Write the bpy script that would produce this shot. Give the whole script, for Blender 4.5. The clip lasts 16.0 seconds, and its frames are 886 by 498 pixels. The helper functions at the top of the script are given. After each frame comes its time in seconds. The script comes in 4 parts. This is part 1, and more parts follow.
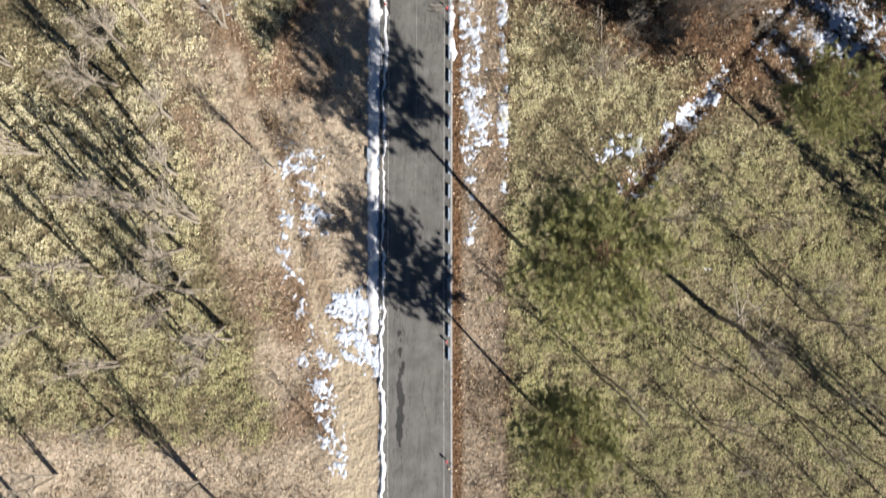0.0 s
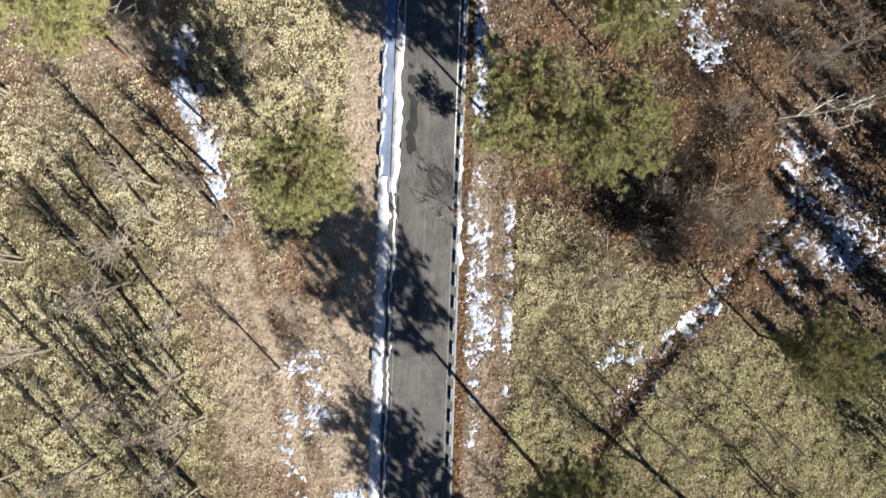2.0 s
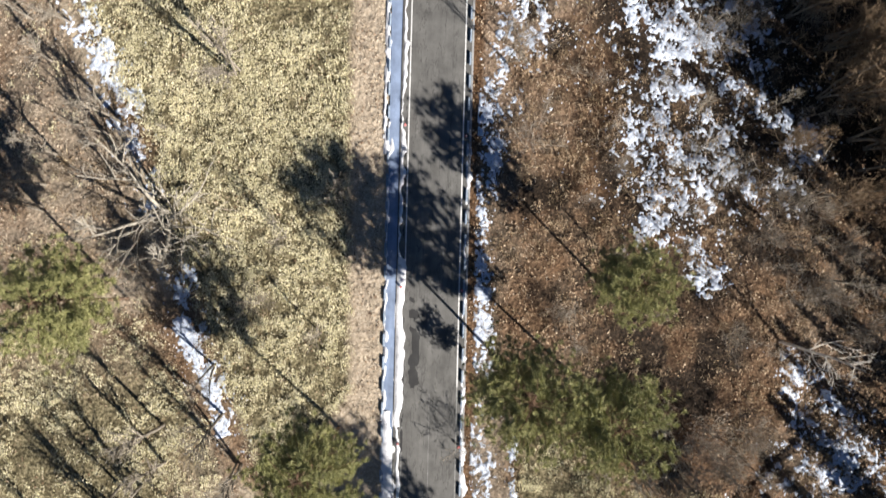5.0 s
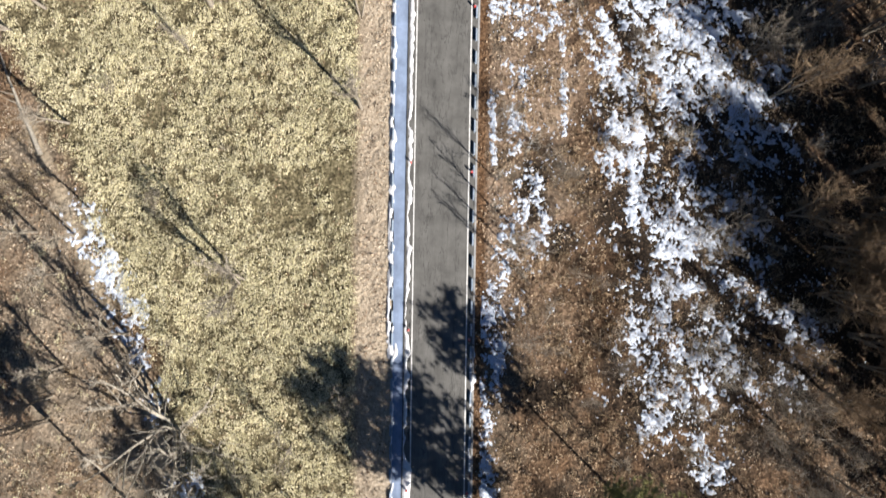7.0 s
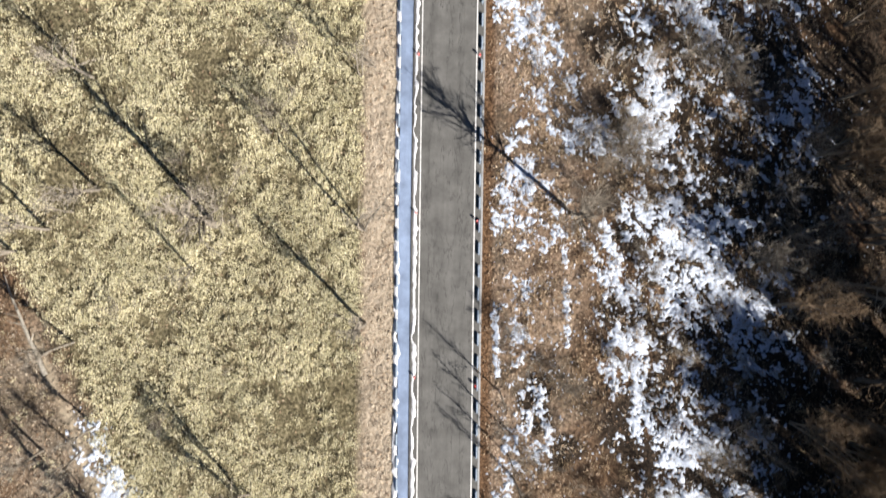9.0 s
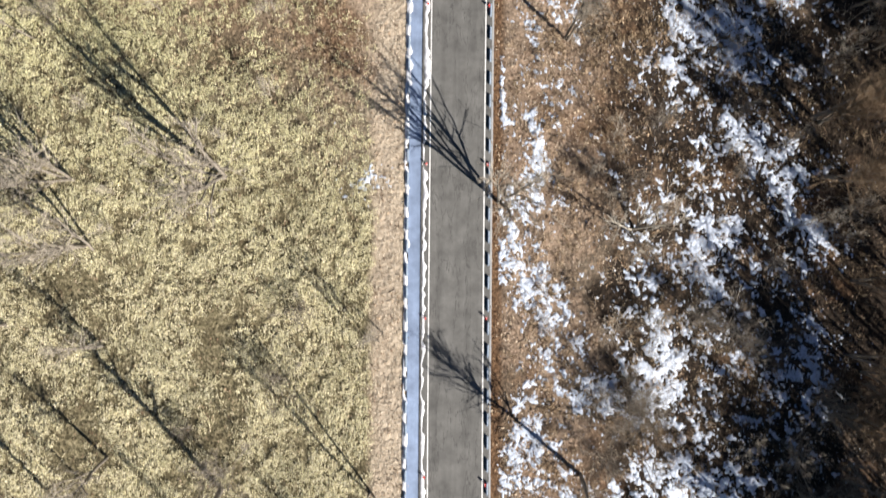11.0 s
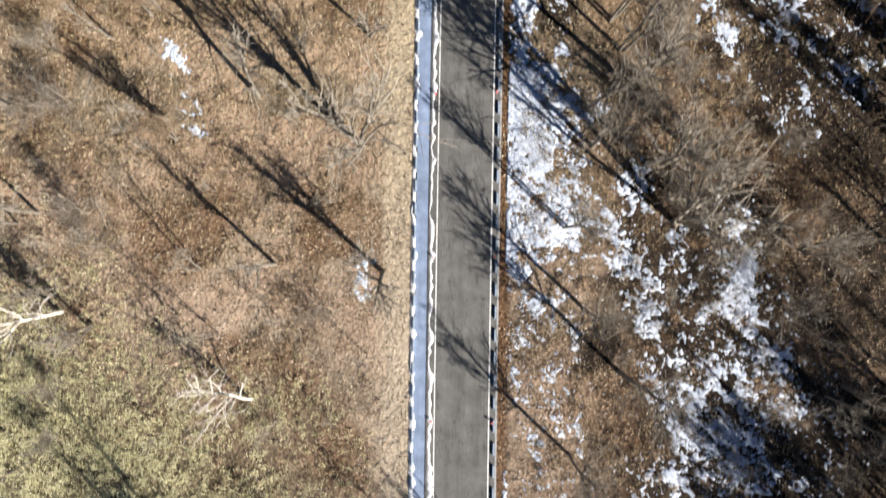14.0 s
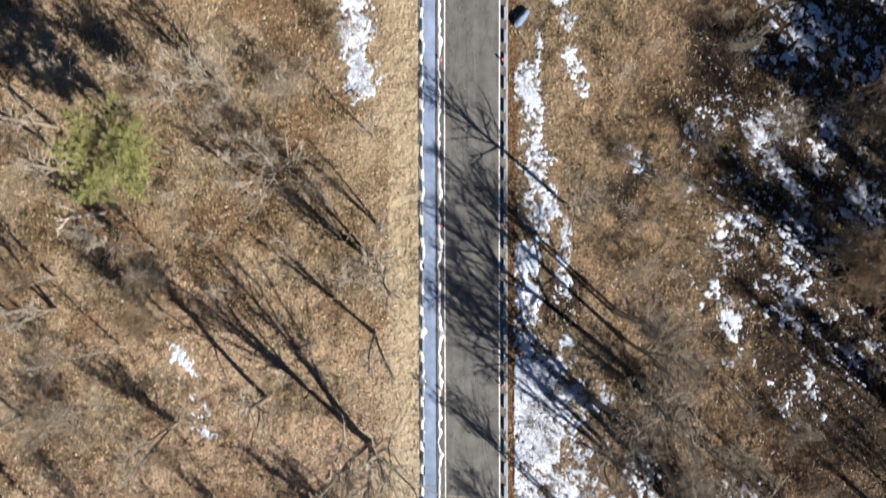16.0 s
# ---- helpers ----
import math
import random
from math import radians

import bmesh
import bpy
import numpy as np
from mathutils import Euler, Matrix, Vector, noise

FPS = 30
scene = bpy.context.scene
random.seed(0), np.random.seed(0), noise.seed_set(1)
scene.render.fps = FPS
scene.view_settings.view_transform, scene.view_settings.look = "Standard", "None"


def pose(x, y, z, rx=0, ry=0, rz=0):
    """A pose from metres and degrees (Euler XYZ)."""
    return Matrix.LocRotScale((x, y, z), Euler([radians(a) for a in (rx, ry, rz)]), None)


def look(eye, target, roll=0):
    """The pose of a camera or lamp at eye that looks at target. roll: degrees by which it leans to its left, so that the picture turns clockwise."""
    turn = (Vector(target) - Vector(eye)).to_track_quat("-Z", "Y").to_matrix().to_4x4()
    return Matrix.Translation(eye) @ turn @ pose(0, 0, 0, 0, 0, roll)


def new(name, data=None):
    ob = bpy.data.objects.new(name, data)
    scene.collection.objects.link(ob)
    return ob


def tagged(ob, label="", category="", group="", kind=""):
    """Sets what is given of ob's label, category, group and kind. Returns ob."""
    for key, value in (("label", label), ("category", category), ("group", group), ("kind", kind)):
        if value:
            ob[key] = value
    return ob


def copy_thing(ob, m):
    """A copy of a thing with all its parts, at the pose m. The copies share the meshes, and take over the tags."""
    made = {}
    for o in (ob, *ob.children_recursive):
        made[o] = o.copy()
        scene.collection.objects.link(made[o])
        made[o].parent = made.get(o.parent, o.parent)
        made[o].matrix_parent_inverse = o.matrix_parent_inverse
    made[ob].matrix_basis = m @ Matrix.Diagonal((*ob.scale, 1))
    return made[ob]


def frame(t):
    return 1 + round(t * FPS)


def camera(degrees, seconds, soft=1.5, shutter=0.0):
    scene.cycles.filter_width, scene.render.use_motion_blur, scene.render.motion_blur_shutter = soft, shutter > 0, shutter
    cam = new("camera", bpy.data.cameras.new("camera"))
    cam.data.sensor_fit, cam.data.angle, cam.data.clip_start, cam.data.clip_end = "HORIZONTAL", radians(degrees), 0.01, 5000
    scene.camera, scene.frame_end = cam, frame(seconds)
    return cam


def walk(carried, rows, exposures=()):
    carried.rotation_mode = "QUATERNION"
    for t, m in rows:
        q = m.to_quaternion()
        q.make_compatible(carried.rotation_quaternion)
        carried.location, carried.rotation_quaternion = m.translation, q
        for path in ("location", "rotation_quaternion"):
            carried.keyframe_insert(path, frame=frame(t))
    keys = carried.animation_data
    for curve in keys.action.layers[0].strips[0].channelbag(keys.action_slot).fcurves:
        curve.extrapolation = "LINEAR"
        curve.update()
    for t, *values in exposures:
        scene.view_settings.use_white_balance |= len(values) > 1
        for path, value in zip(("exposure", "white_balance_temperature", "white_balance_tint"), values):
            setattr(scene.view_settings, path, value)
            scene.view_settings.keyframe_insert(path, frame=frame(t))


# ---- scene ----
# a drone glides north over a straight road through a leafless winter wood
cam = camera(75.0, 16.0, soft=1.5, shutter=0.5)
PATH = [
    (0, 0.062, -3.352, 66.731, 1.148, -1.443, 2.008),
    (0.5, -0.335, 4.746, 67.174, 0.793, -1.449, 2.364),
    (1, -0.768, 11.469, 67.578, 0.421, -1.448, 3.018),
    (1.5, -1.306, 16.987, 67.823, 0.115, -1.485, 3.931),
    (2, -1.718, 21.780, 67.972, -0.104, -1.474, 3.812),
    (2.5, -2.057, 26.293, 68.033, -0.270, -1.469, 3.547),
    (3, -2.361, 30.803, 68.105, -0.445, -1.461, 3.430),
    (3.5, -2.641, 35.555, 68.101, -0.633, -1.465, 3.334),
    (4, -2.937, 40.530, 68.051, -0.762, -1.464, 3.275),
    (4.2, -3.061, 42.284, 68.029, -0.810, -1.473, 3.256),
    (6.3, -4.924, 64.735, 68.310, -0.077, -1.756, 2.461),
    (6.5, -5.034, 67.339, 68.296, -0.180, -1.713, 2.399),
    (7, -5.271, 73.667, 68.281, -0.486, -1.604, 2.329),
    (7.5, -5.536, 80.145, 68.219, -0.792, -1.535, 2.210),
    (8, -5.808, 86.522, 68.176, -0.925, -1.476, 2.113),
    (8.5, -6.072, 92.521, 68.128, -0.949, -1.440, 2.092),
    (9, -6.327, 99.331, 68.071, -0.861, -1.373, 1.985),
    (9.2, -6.422, 102.250, 68.057, -0.804, -1.350, 1.964),
    (11.3, -7.703, 132.629, 67.970, 0.683, -0.901, 1.523),
    (11.5, -7.853, 135.496, 67.957, 0.613, -0.958, 1.531),
    (12, -8.269, 143.934, 67.899, 0.480, -1.096, 1.595),
    (12.5, -8.674, 152.467, 67.824, 0.268, -1.197, 1.601),
    (13, -8.950, 161.039, 67.917, 0.095, -1.189, 1.619),
    (13.5, -9.179, 169.677, 67.965, -0.033, -1.158, 1.613),
    (14, -9.413, 178.440, 67.982, -0.190, -1.151, 1.601),
    (14.5, -9.681, 187.292, 68.085, -0.383, -1.088, 1.655),
    (15, -9.887, 196.293, 68.040, -0.586, -0.968, 1.517),
    (15.5, -10.122, 205.322, 67.985, -0.820, -0.871, 0.988),
    (16, -10.374, 214.433, 67.963, -1.145, -0.873, 0.319),
]
walk(cam, [(t, pose(*row)) for t, *row in PATH])

# ---- light ----
SUN_UP, SUN_AZ = 28.5, (0.737, -0.676)          # elevation in degrees; the way towards the sun, seen from above
scene.view_settings.exposure = 0.72
sun = new("sun", bpy.data.lights.new("sun", "SUN"))
sun.data.energy, sun.data.angle, sun.data.color = 6.8, radians(0.55), (1.0, 0.935, 0.87)
sun.matrix_world = look((0, 0, 0), (-SUN_AZ[0] * math.cos(radians(SUN_UP)), -SUN_AZ[1] * math.cos(radians(SUN_UP)), -math.sin(radians(SUN_UP))))
world = bpy.data.worlds.new("sky")
scene.world = world
world.use_nodes = True
wn = world.node_tree.nodes
sky = wn.new("ShaderNodeTexSky")
sky.sky_type, sky.sun_disc = "NISHITA", False
sky.sun_elevation, sky.sun_rotation = radians(SUN_UP), math.atan2(SUN_AZ[0], SUN_AZ[1])
sky.altitude, sky.dust_density, sky.ozone_density = 900, 0.0, 6.5
wn["Background"].inputs["Strength"].default_value = 0.031
world.node_tree.links.new(sky.outputs[0], wn["Background"].inputs["Color"])


# ---- small tools ----
def lattice(seed):
    return np.random.RandomState(seed).rand(256, 256)


LATTICES = [lattice(s) for s in range(6)]


def value_noise(x, y, k=0):
    """Smooth noise in 0..1 on arrays."""
    g = LATTICES[k % 6]
    xi, yi = np.floor(x).astype(int), np.floor(y).astype(int)
    u, v = x - xi, y - yi
    u, v = u * u * (3 - 2 * u), v * v * (3 - 2 * v)
    a, b = g[xi % 256, yi % 256], g[(xi + 1) % 256, yi % 256]
    c, d = g[xi % 256, (yi + 1) % 256], g[(xi + 1) % 256, (yi + 1) % 256]
    return (a * (1 - u) + b * u) * (1 - v) + (c * (1 - u) + d * u) * v


def fbm(x, y, size, octaves=4, k=0, gain=0.5):
    total, amp, norm = 0.0, 1.0, 0.0
    for o in range(octaves):
        total = total + amp * value_noise(x / size + 17.3 * o, y / size + 9.1 * o, k + o)
        norm += amp
        amp, size = amp * gain, size * 0.5
    return total / norm


def road_x(y):
    """The right edge line of the road."""
    return 6.104e-05 * y * y - 0.03375 * y + 1.72


def smooth(e0, e1, x):
    t = np.clip((x - e0) / (e1 - e0), 0, 1)
    return t * t * (3 - 2 * t)


def near_line(x, y, pts):
    """Distance of the arrays x, y from a broken line."""
    best = np.full(np.shape(x), 1e9)
    for (ax, ay), (bx, by) in zip(pts, pts[1:]):
        dx, dy = bx - ax, by - ay
        t = np.clip(((x - ax) * dx + (y - ay) * dy) / (dx * dx + dy * dy + 1e-9), 0, 1)
        best = np.minimum(best, np.hypot(x - ax - t * dx, y - ay - t * dy))
    return best


def mesh_of(name, verts, faces, material, smooth_faces=False, attrs=None):
    """A mesh from arrays; all faces have the same number of corners."""
    verts, faces = np.asarray(verts, np.float32), np.asarray(faces, np.int32)
    me = bpy.data.meshes.new(name)
    n, k = faces.shape
    me.vertices.add(len(verts))
    me.vertices.foreach_set("co", verts.ravel())
    me.loops.add(n * k)
    me.loops.foreach_set("vertex_index", faces.ravel())
    me.polygons.add(n)
    me.polygons.foreach_set("loop_start", np.arange(0, n * k, k, dtype=np.int32))
    me.polygons.foreach_set("use_smooth", np.full(n, smooth_faces))
    for key, values in (attrs or {}).items():
        me.attributes.new(key, "FLOAT", "POINT").data.foreach_set("value", np.asarray(values, np.float32).ravel())
    me.update(calc_edges=True)
    me.materials.append(material)
    return me


def part(name, data, material, parent, label=""):
    """A bmesh or a mesh as one object under a thing or a part."""
    if isinstance(data, bmesh.types.BMesh):
        me = bpy.data.meshes.new(name)
        data.to_mesh(me)
        data.free()
        me.materials.append(material)
    else:
        me = data
    ob = new(name, me)
    ob.parent = parent
    return tagged(ob, label)


def grid_faces(nx, ny):
    i = np.arange((nx - 1) * (ny - 1))
    a = (i // (ny - 1)) * ny + i % (ny - 1)
    return np.stack([a, a + ny, a + ny + 1, a + 1], 1)


def joined(pieces):
    verts, faces, base = [], [], 0
    for v, f in pieces:
        verts.append(v)
        faces.append(f + base)
        base += len(v)
    return np.concatenate(verts), np.concatenate(faces)


# ---- materials ----
def material(name, rough=0.9):
    m = bpy.data.materials.new(name)
    m.use_nodes = True
    nt = m.node_tree
    bsdf = nt.nodes["Principled BSDF"]
    bsdf.inputs["Roughness"].default_value = rough
    bsdf.inputs["Specular IOR Level"].default_value = 0.25
    return m, nt, bsdf


def ramp(nt, source, stops):
    r = nt.nodes.new("ShaderNodeValToRGB")
    while len(r.color_ramp.elements) < len(stops):
        r.color_ramp.elements.new(0.5)
    for e, (p, c) in zip(r.color_ramp.elements, stops):
        e.position, e.color = p, (*c, 1)
    nt.links.new(source, r.inputs[0])
    return r.outputs[0]


def noise_of(nt, scale, detail=6, rough=0.6, stretch=None):
    tc = nt.nodes.new("ShaderNodeNewGeometry")
    n = nt.nodes.new("ShaderNodeTexNoise")
    n.inputs["Scale"].default_value, n.inputs["Detail"].default_value, n.inputs["Roughness"].default_value = scale, detail, rough
    if stretch:
        mp = nt.nodes.new("ShaderNodeMapping")
        mp.inputs["Scale"].default_value = stretch
        nt.links.new(tc.outputs["Position"], mp.inputs[0])
        nt.links.new(mp.outputs[0], n.inputs["Vector"])
    else:
        nt.links.new(tc.outputs["Position"], n.inputs["Vector"])
    return n.outputs[0]


def mix(nt, fac, a, b, mode="MIX"):
    m = nt.nodes.new("ShaderNodeMix")
    m.data_type, m.blend_type = "RGBA", mode
    for key, value in ((0, fac), (6, a), (7, b)):
        if isinstance(value, (int, float)):
            m.inputs[key].default_value = value
        elif isinstance(value, tuple):
            m.inputs[key].default_value = (*value, 1)
        else:
            nt.links.new(value, m.inputs[key])
    return m.outputs[2]


def bump(nt, bsdf, height, strength, distance):
    b = nt.nodes.new("ShaderNodeBump")
    b.inputs["Strength"].default_value, b.inputs["Distance"].default_value = strength, distance
    nt.links.new(height, b.inputs["Height"])
    nt.links.new(b.outputs[0], bsdf.inputs["Normal"])


def attribute(nt, name):
    a = nt.nodes.new("ShaderNodeAttribute")
    a.attribute_name = name
    return a.outputs["Fac"]


def northward(nt, c, tint, y0=165, y1=212):
    """The dead grass and litter turn more olive towards the north end."""
    g, split, bend = nt.nodes.new("ShaderNodeNewGeometry"), nt.nodes.new("ShaderNodeSeparateXYZ"), nt.nodes.new("ShaderNodeMapRange")
    nt.links.new(g.outputs["Position"], split.inputs[0])
    nt.links.new(split.outputs[1], bend.inputs[0])
    for key, value in zip((1, 2, 3, 4), (y0, y1, 0, 1)):
        bend.inputs[key].default_value = value
    return mix(nt, bend.outputs[0], c, mix(nt, 1.0, c, tint, "MULTIPLY"))


def ground_material():
    m, nt, bsdf = material("forest_floor", 1.0)
    grain, blot, wide = noise_of(nt, 3.2, 8, 0.72), noise_of(nt, 0.55, 5, 0.65), noise_of(nt, 0.09, 4)
    straw = ramp(nt, grain, [(0.3, (0.30, 0.242, 0.168)), (0.48, (0.48, 0.40, 0.30)), (0.7, (0.64, 0.555, 0.44))])
    brown = ramp(nt, grain, [(0.38, (0.014, 0.010, 0.007)), (0.50, (0.060, 0.041, 0.026)), (0.62, (0.20, 0.142, 0.095)), (0.80, (0.48, 0.385, 0.29))])
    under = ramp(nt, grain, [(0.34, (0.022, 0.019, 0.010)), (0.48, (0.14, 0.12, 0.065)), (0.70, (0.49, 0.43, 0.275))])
    soil = ramp(nt, grain, [(0.25, (0.32, 0.26, 0.18)), (0.75, (0.58, 0.50, 0.37))])
    rust = ramp(nt, grain, [(0.32, (0.03, 0.015, 0.008)), (0.5, (0.14, 0.078, 0.040)), (0.72, (0.38, 0.24, 0.14))])
    red = mix(nt, ramp(nt, blot, [(0.45, (0, 0, 0)), (0.65, (0.7, 0.7, 0.7))]), brown, rust)
    patchy = ramp(nt, blot, [(0.38, (0.28, 0.25, 0.22)), (0.56, (1, 1, 1))])
    c = mix(nt, 0.7, red, patchy, "MULTIPLY")
    c = mix(nt, attribute(nt, "straw"), c, mix(nt, 0.25, straw, patchy, "MULTIPLY"))
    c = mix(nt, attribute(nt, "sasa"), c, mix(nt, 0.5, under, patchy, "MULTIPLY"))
    tan = ramp(nt, grain, [(0.34, (0.12, 0.072, 0.045)), (0.47, (0.40, 0.285, 0.20)), (0.7, (0.64, 0.495, 0.375))])
    c = mix(nt, attribute(nt, "tan"), c, mix(nt, 0.4, tan, patchy, "MULTIPLY"))
    c = mix(nt, attribute(nt, "soil"), c, soil)
    c = mix(nt, attribute(nt, "rust"), c, rust)
    # one dark tone serves wet soil and shade painted into the floor
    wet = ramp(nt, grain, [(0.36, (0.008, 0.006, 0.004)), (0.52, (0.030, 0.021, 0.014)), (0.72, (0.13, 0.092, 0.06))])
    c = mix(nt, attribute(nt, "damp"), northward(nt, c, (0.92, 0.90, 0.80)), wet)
    c = mix(nt, 0.3, c, ramp(nt, wide, [(0.3, (0.6, 0.55, 0.5)), (0.65, (1, 1, 1))]), "MULTIPLY")
    nt.links.new(c, bsdf.inputs["Base Color"])
    lumps = noise_of(nt, 1.15, 3, 0.6)
    bump(nt, bsdf, mix(nt, 0.72, grain, lumps), 1.0, 0.55)
    return m


def asphalt_material(name, tone, tint, crack=True):
    m, nt, bsdf = material(name, 0.85)
    fine, blot, lanes = noise_of(nt, 22, 6), noise_of(nt, 0.5, 6, 0.65), noise_of(nt, 1.0, 3, 0.5, (1.1, 0.035, 1))
    lo, hi = [tuple(tone * k * v for v in tint) for k in (0.72, 1.25)]
    c = ramp(nt, blot, [(0.3, lo), (0.7, hi)])
    c = mix(nt, 0.5, c, ramp(nt, lanes, [(0.35, (0.68, 0.68, 0.68)), (0.62, (1.05, 1.05, 1.05))]), "MULTIPLY")
    c = mix(nt, 0.4, c, ramp(nt, fine, [(0.3, (0.55, 0.55, 0.55)), (0.7, (1.15, 1.15, 1.15))]), "MULTIPLY")
    if crack:
        line = noise_of(nt, 0.5, 5, 0.62, (1.2, 0.22, 1))
        c = mix(nt, ramp(nt, line, [(0.490, (0, 0, 0)), (0.5, (0.85, 0.85, 0.85)), (0.510, (0, 0, 0))]), c, tuple(tone * 0.35 * v for v in tint))
    nt.links.new(c, bsdf.inputs["Base Color"])
    bump(nt, bsdf, fine, 0.3, 0.01)
    return m


def plain_material(name, stops, scale=4, rough=0.9, relief=0.0, detail=6):
    m, nt, bsdf = material(name, rough)
    n = noise_of(nt, scale, detail, 0.65)
    nt.links.new(ramp(nt, n, stops), bsdf.inputs["Base Color"])
    if relief:
        bump(nt, bsdf, n, 0.6, relief)
    return m


def leaf_material(name, stops, patch=0.35, rough=0.7, south=None):
    """Every loose leaf has its own tone, drifting slowly over the place."""
    m, nt, bsdf = material(name, rough)
    g = nt.nodes.new("ShaderNodeNewGeometry")
    c = ramp(nt, g.outputs["Random Per Island"], stops)
    drift = noise_of(nt, 0.16, 4)
    c = mix(nt, patch, c, ramp(nt, drift, [(0.3, (0.5, 0.48, 0.38)), (0.7, (1.15, 1.1, 1.0))]), "MULTIPLY")
    if south:
        # the leaves are greener towards the south-east end, and darkened there for tree shade
        split, bend, slant = nt.nodes.new("ShaderNodeSeparateXYZ"), nt.nodes.new("ShaderNodeMapRange"), nt.nodes.new("ShaderNodeMath")
        slant.operation = "MULTIPLY_ADD"
        slant.inputs[1].default_value = -0.45
        nt.links.new(g.outputs["Position"], split.inputs[0])
        nt.links.new(split.outputs[0], slant.inputs[0])
        nt.links.new(split.outputs[1], slant.inputs[2])
        nt.links.new(slant.outputs[0], bend.inputs[0])
        for key, value in zip((1, 2, 3, 4), (-14, 26, 0, 1)):
            bend.inputs[key].default_value = value
        c = mix(nt, bend.outputs[0], mix(nt, 1.0, c, south, "MULTIPLY"), c)
        c = northward(nt, c, (0.82, 0.85, 0.74), 122, 164)
    else:
        c = northward(nt, c, (0.87, 0.89, 0.80))
    nt.links.new(c, bsdf.inputs["Base Color"])
    return m


def snow_material():
    """Old snow with grit, needles and bits of litter melted into it."""
    m, nt, bsdf = material("old_snow", 0.6)
    broad, grit = noise_of(nt, 2.4, 8, 0.65), noise_of(nt, 4.5, 5, 0.75)
    # the blue of shaded snow is mixed into this base colour
    white = ramp(nt, broad, [(0.3, (0.40, 0.45, 0.54)), (0.45, (0.58, 0.65, 0.76)), (0.7, (0.68, 0.75, 0.86))])
    c = mix(nt, ramp(nt, grit, [(0.37, (0.9, 0.9, 0.9)), (0.45, (0, 0, 0))]), white, (0.075, 0.055, 0.038))
    nt.links.new(c, bsdf.inputs["Base Color"])
    bump(nt, bsdf, broad, 0.6, 0.10)
    return m


GROUND = ground_material()
ASPHALT = asphalt_material("worn_asphalt", 0.155, (1.0, 0.985, 0.925))
WALKWAY = asphalt_material("blue_grey_walkway", 0.33, (0.78, 1.0, 1.42), crack=False)
WET = asphalt_material("wet_asphalt", 0.05, (1, 1, 1), crack=False)
PAINT = plain_material("worn_white_paint", [(0.3, (0.34, 0.34, 0.32)), (0.5, (0.74, 0.74, 0.72)), (0.8, (0.82, 0.82, 0.8))], 3.0, 0.6)
FADED = plain_material("faded_paint", [(0.35, (0.15, 0.15, 0.14)), (0.55, (0.26, 0.26, 0.25)), (0.75, (0.42, 0.42, 0.40))], 2.0, 0.7)
CONCRETE = plain_material("weathered_concrete", [(0.3, (0.25, 0.25, 0.25)), (0.7, (0.46, 0.46, 0.45))], 5, 0.85, 0.01)
KERB = plain_material("dark_kerb_concrete", [(0.3, (0.04, 0.04, 0.04)), (0.7, (0.15, 0.15, 0.145))], 4, 0.8, 0.01)
BLOCK_STONE = plain_material("dark_concrete", [(0.3, (0.20, 0.245, 0.30)), (0.7, (0.40, 0.48, 0.57))], 4, 0.8, 0.01)
BANK = plain_material("ploughed_snow", [(0.3, (0.40, 0.40, 0.41)), (0.45, (0.72, 0.73, 0.75)), (0.7, (0.84, 0.85, 0.87))], 2.4, 0.6, 0.08, 8)
SNOW = snow_material()
BARK = plain_material("grey_bark", [(0.3, (0.12, 0.10, 0.078)), (0.7, (0.33, 0.295, 0.24))], 6, 0.95, 0.02)
TWIGS = plain_material("grey_twigs", [(0.3, (0.24, 0.21, 0.165)), (0.7, (0.48, 0.43, 0.355))], 1.5, 0.95)
BROWN_TWIGS = plain_material("brown_twigs", [(0.3, (0.12, 0.085, 0.052)), (0.7, (0.31, 0.225, 0.145))], 1.2, 0.95)
HAZE = plain_material("grey_brown_sprigs", [(0.3, (0.15, 0.128, 0.10)), (0.7, (0.33, 0.29, 0.24))], 0.6, 0.95)
GREY_WOOD = plain_material("pale_grey_wood", [(0.3, (0.20, 0.18, 0.145)), (0.7, (0.47, 0.43, 0.36))], 4, 0.9, 0.01)
PALE = plain_material("bleached_wood", [(0.3, (0.55, 0.50, 0.43)), (0.7, (0.82, 0.78, 0.70))], 5, 0.8, 0.01)
PINE_BARK = plain_material("pine_bark", [(0.3, (0.06, 0.04, 0.03)), (0.7, (0.22, 0.13, 0.08))], 6, 0.95, 0.03)
NEEDLES = leaf_material("pine_needles", [(0.0, (0.15, 0.158, 0.062)), (0.5, (0.30, 0.302, 0.125)), (1.0, (0.46, 0.45, 0.22))], 0.3, 0.6)
FIR = leaf_material("fir_needles", [(0.0, (0.015, 0.025, 0.01)), (1.0, (0.06, 0.07, 0.025))], 0.4, 0.6)
SASA = leaf_material("dwarf_bamboo_leaves", [(0.0, (0.44, 0.40, 0.23)), (0.25, (0.63, 0.59, 0.38)), (0.7, (0.77, 0.73, 0.52)), (1.0, (0.86, 0.81, 0.64))], 0.6, south=(0.62, 0.64, 0.48))
LITTER = leaf_material("dead_leaves", [(0.0, (0.04, 0.022, 0.014)), (0.4, (0.20, 0.125, 0.078)), (0.75, (0.44, 0.325, 0.22)), (1.0, (0.70, 0.585, 0.44))], 0.4, 0.85)
BRUSH = leaf_material("dry_stalks", [(0.0, (0.05, 0.034, 0.02)), (0.45, (0.165, 0.116, 0.066)), (0.8, (0.34, 0.262, 0.165)), (1.0, (0.54, 0.45, 0.32))], 0.4, 0.9)
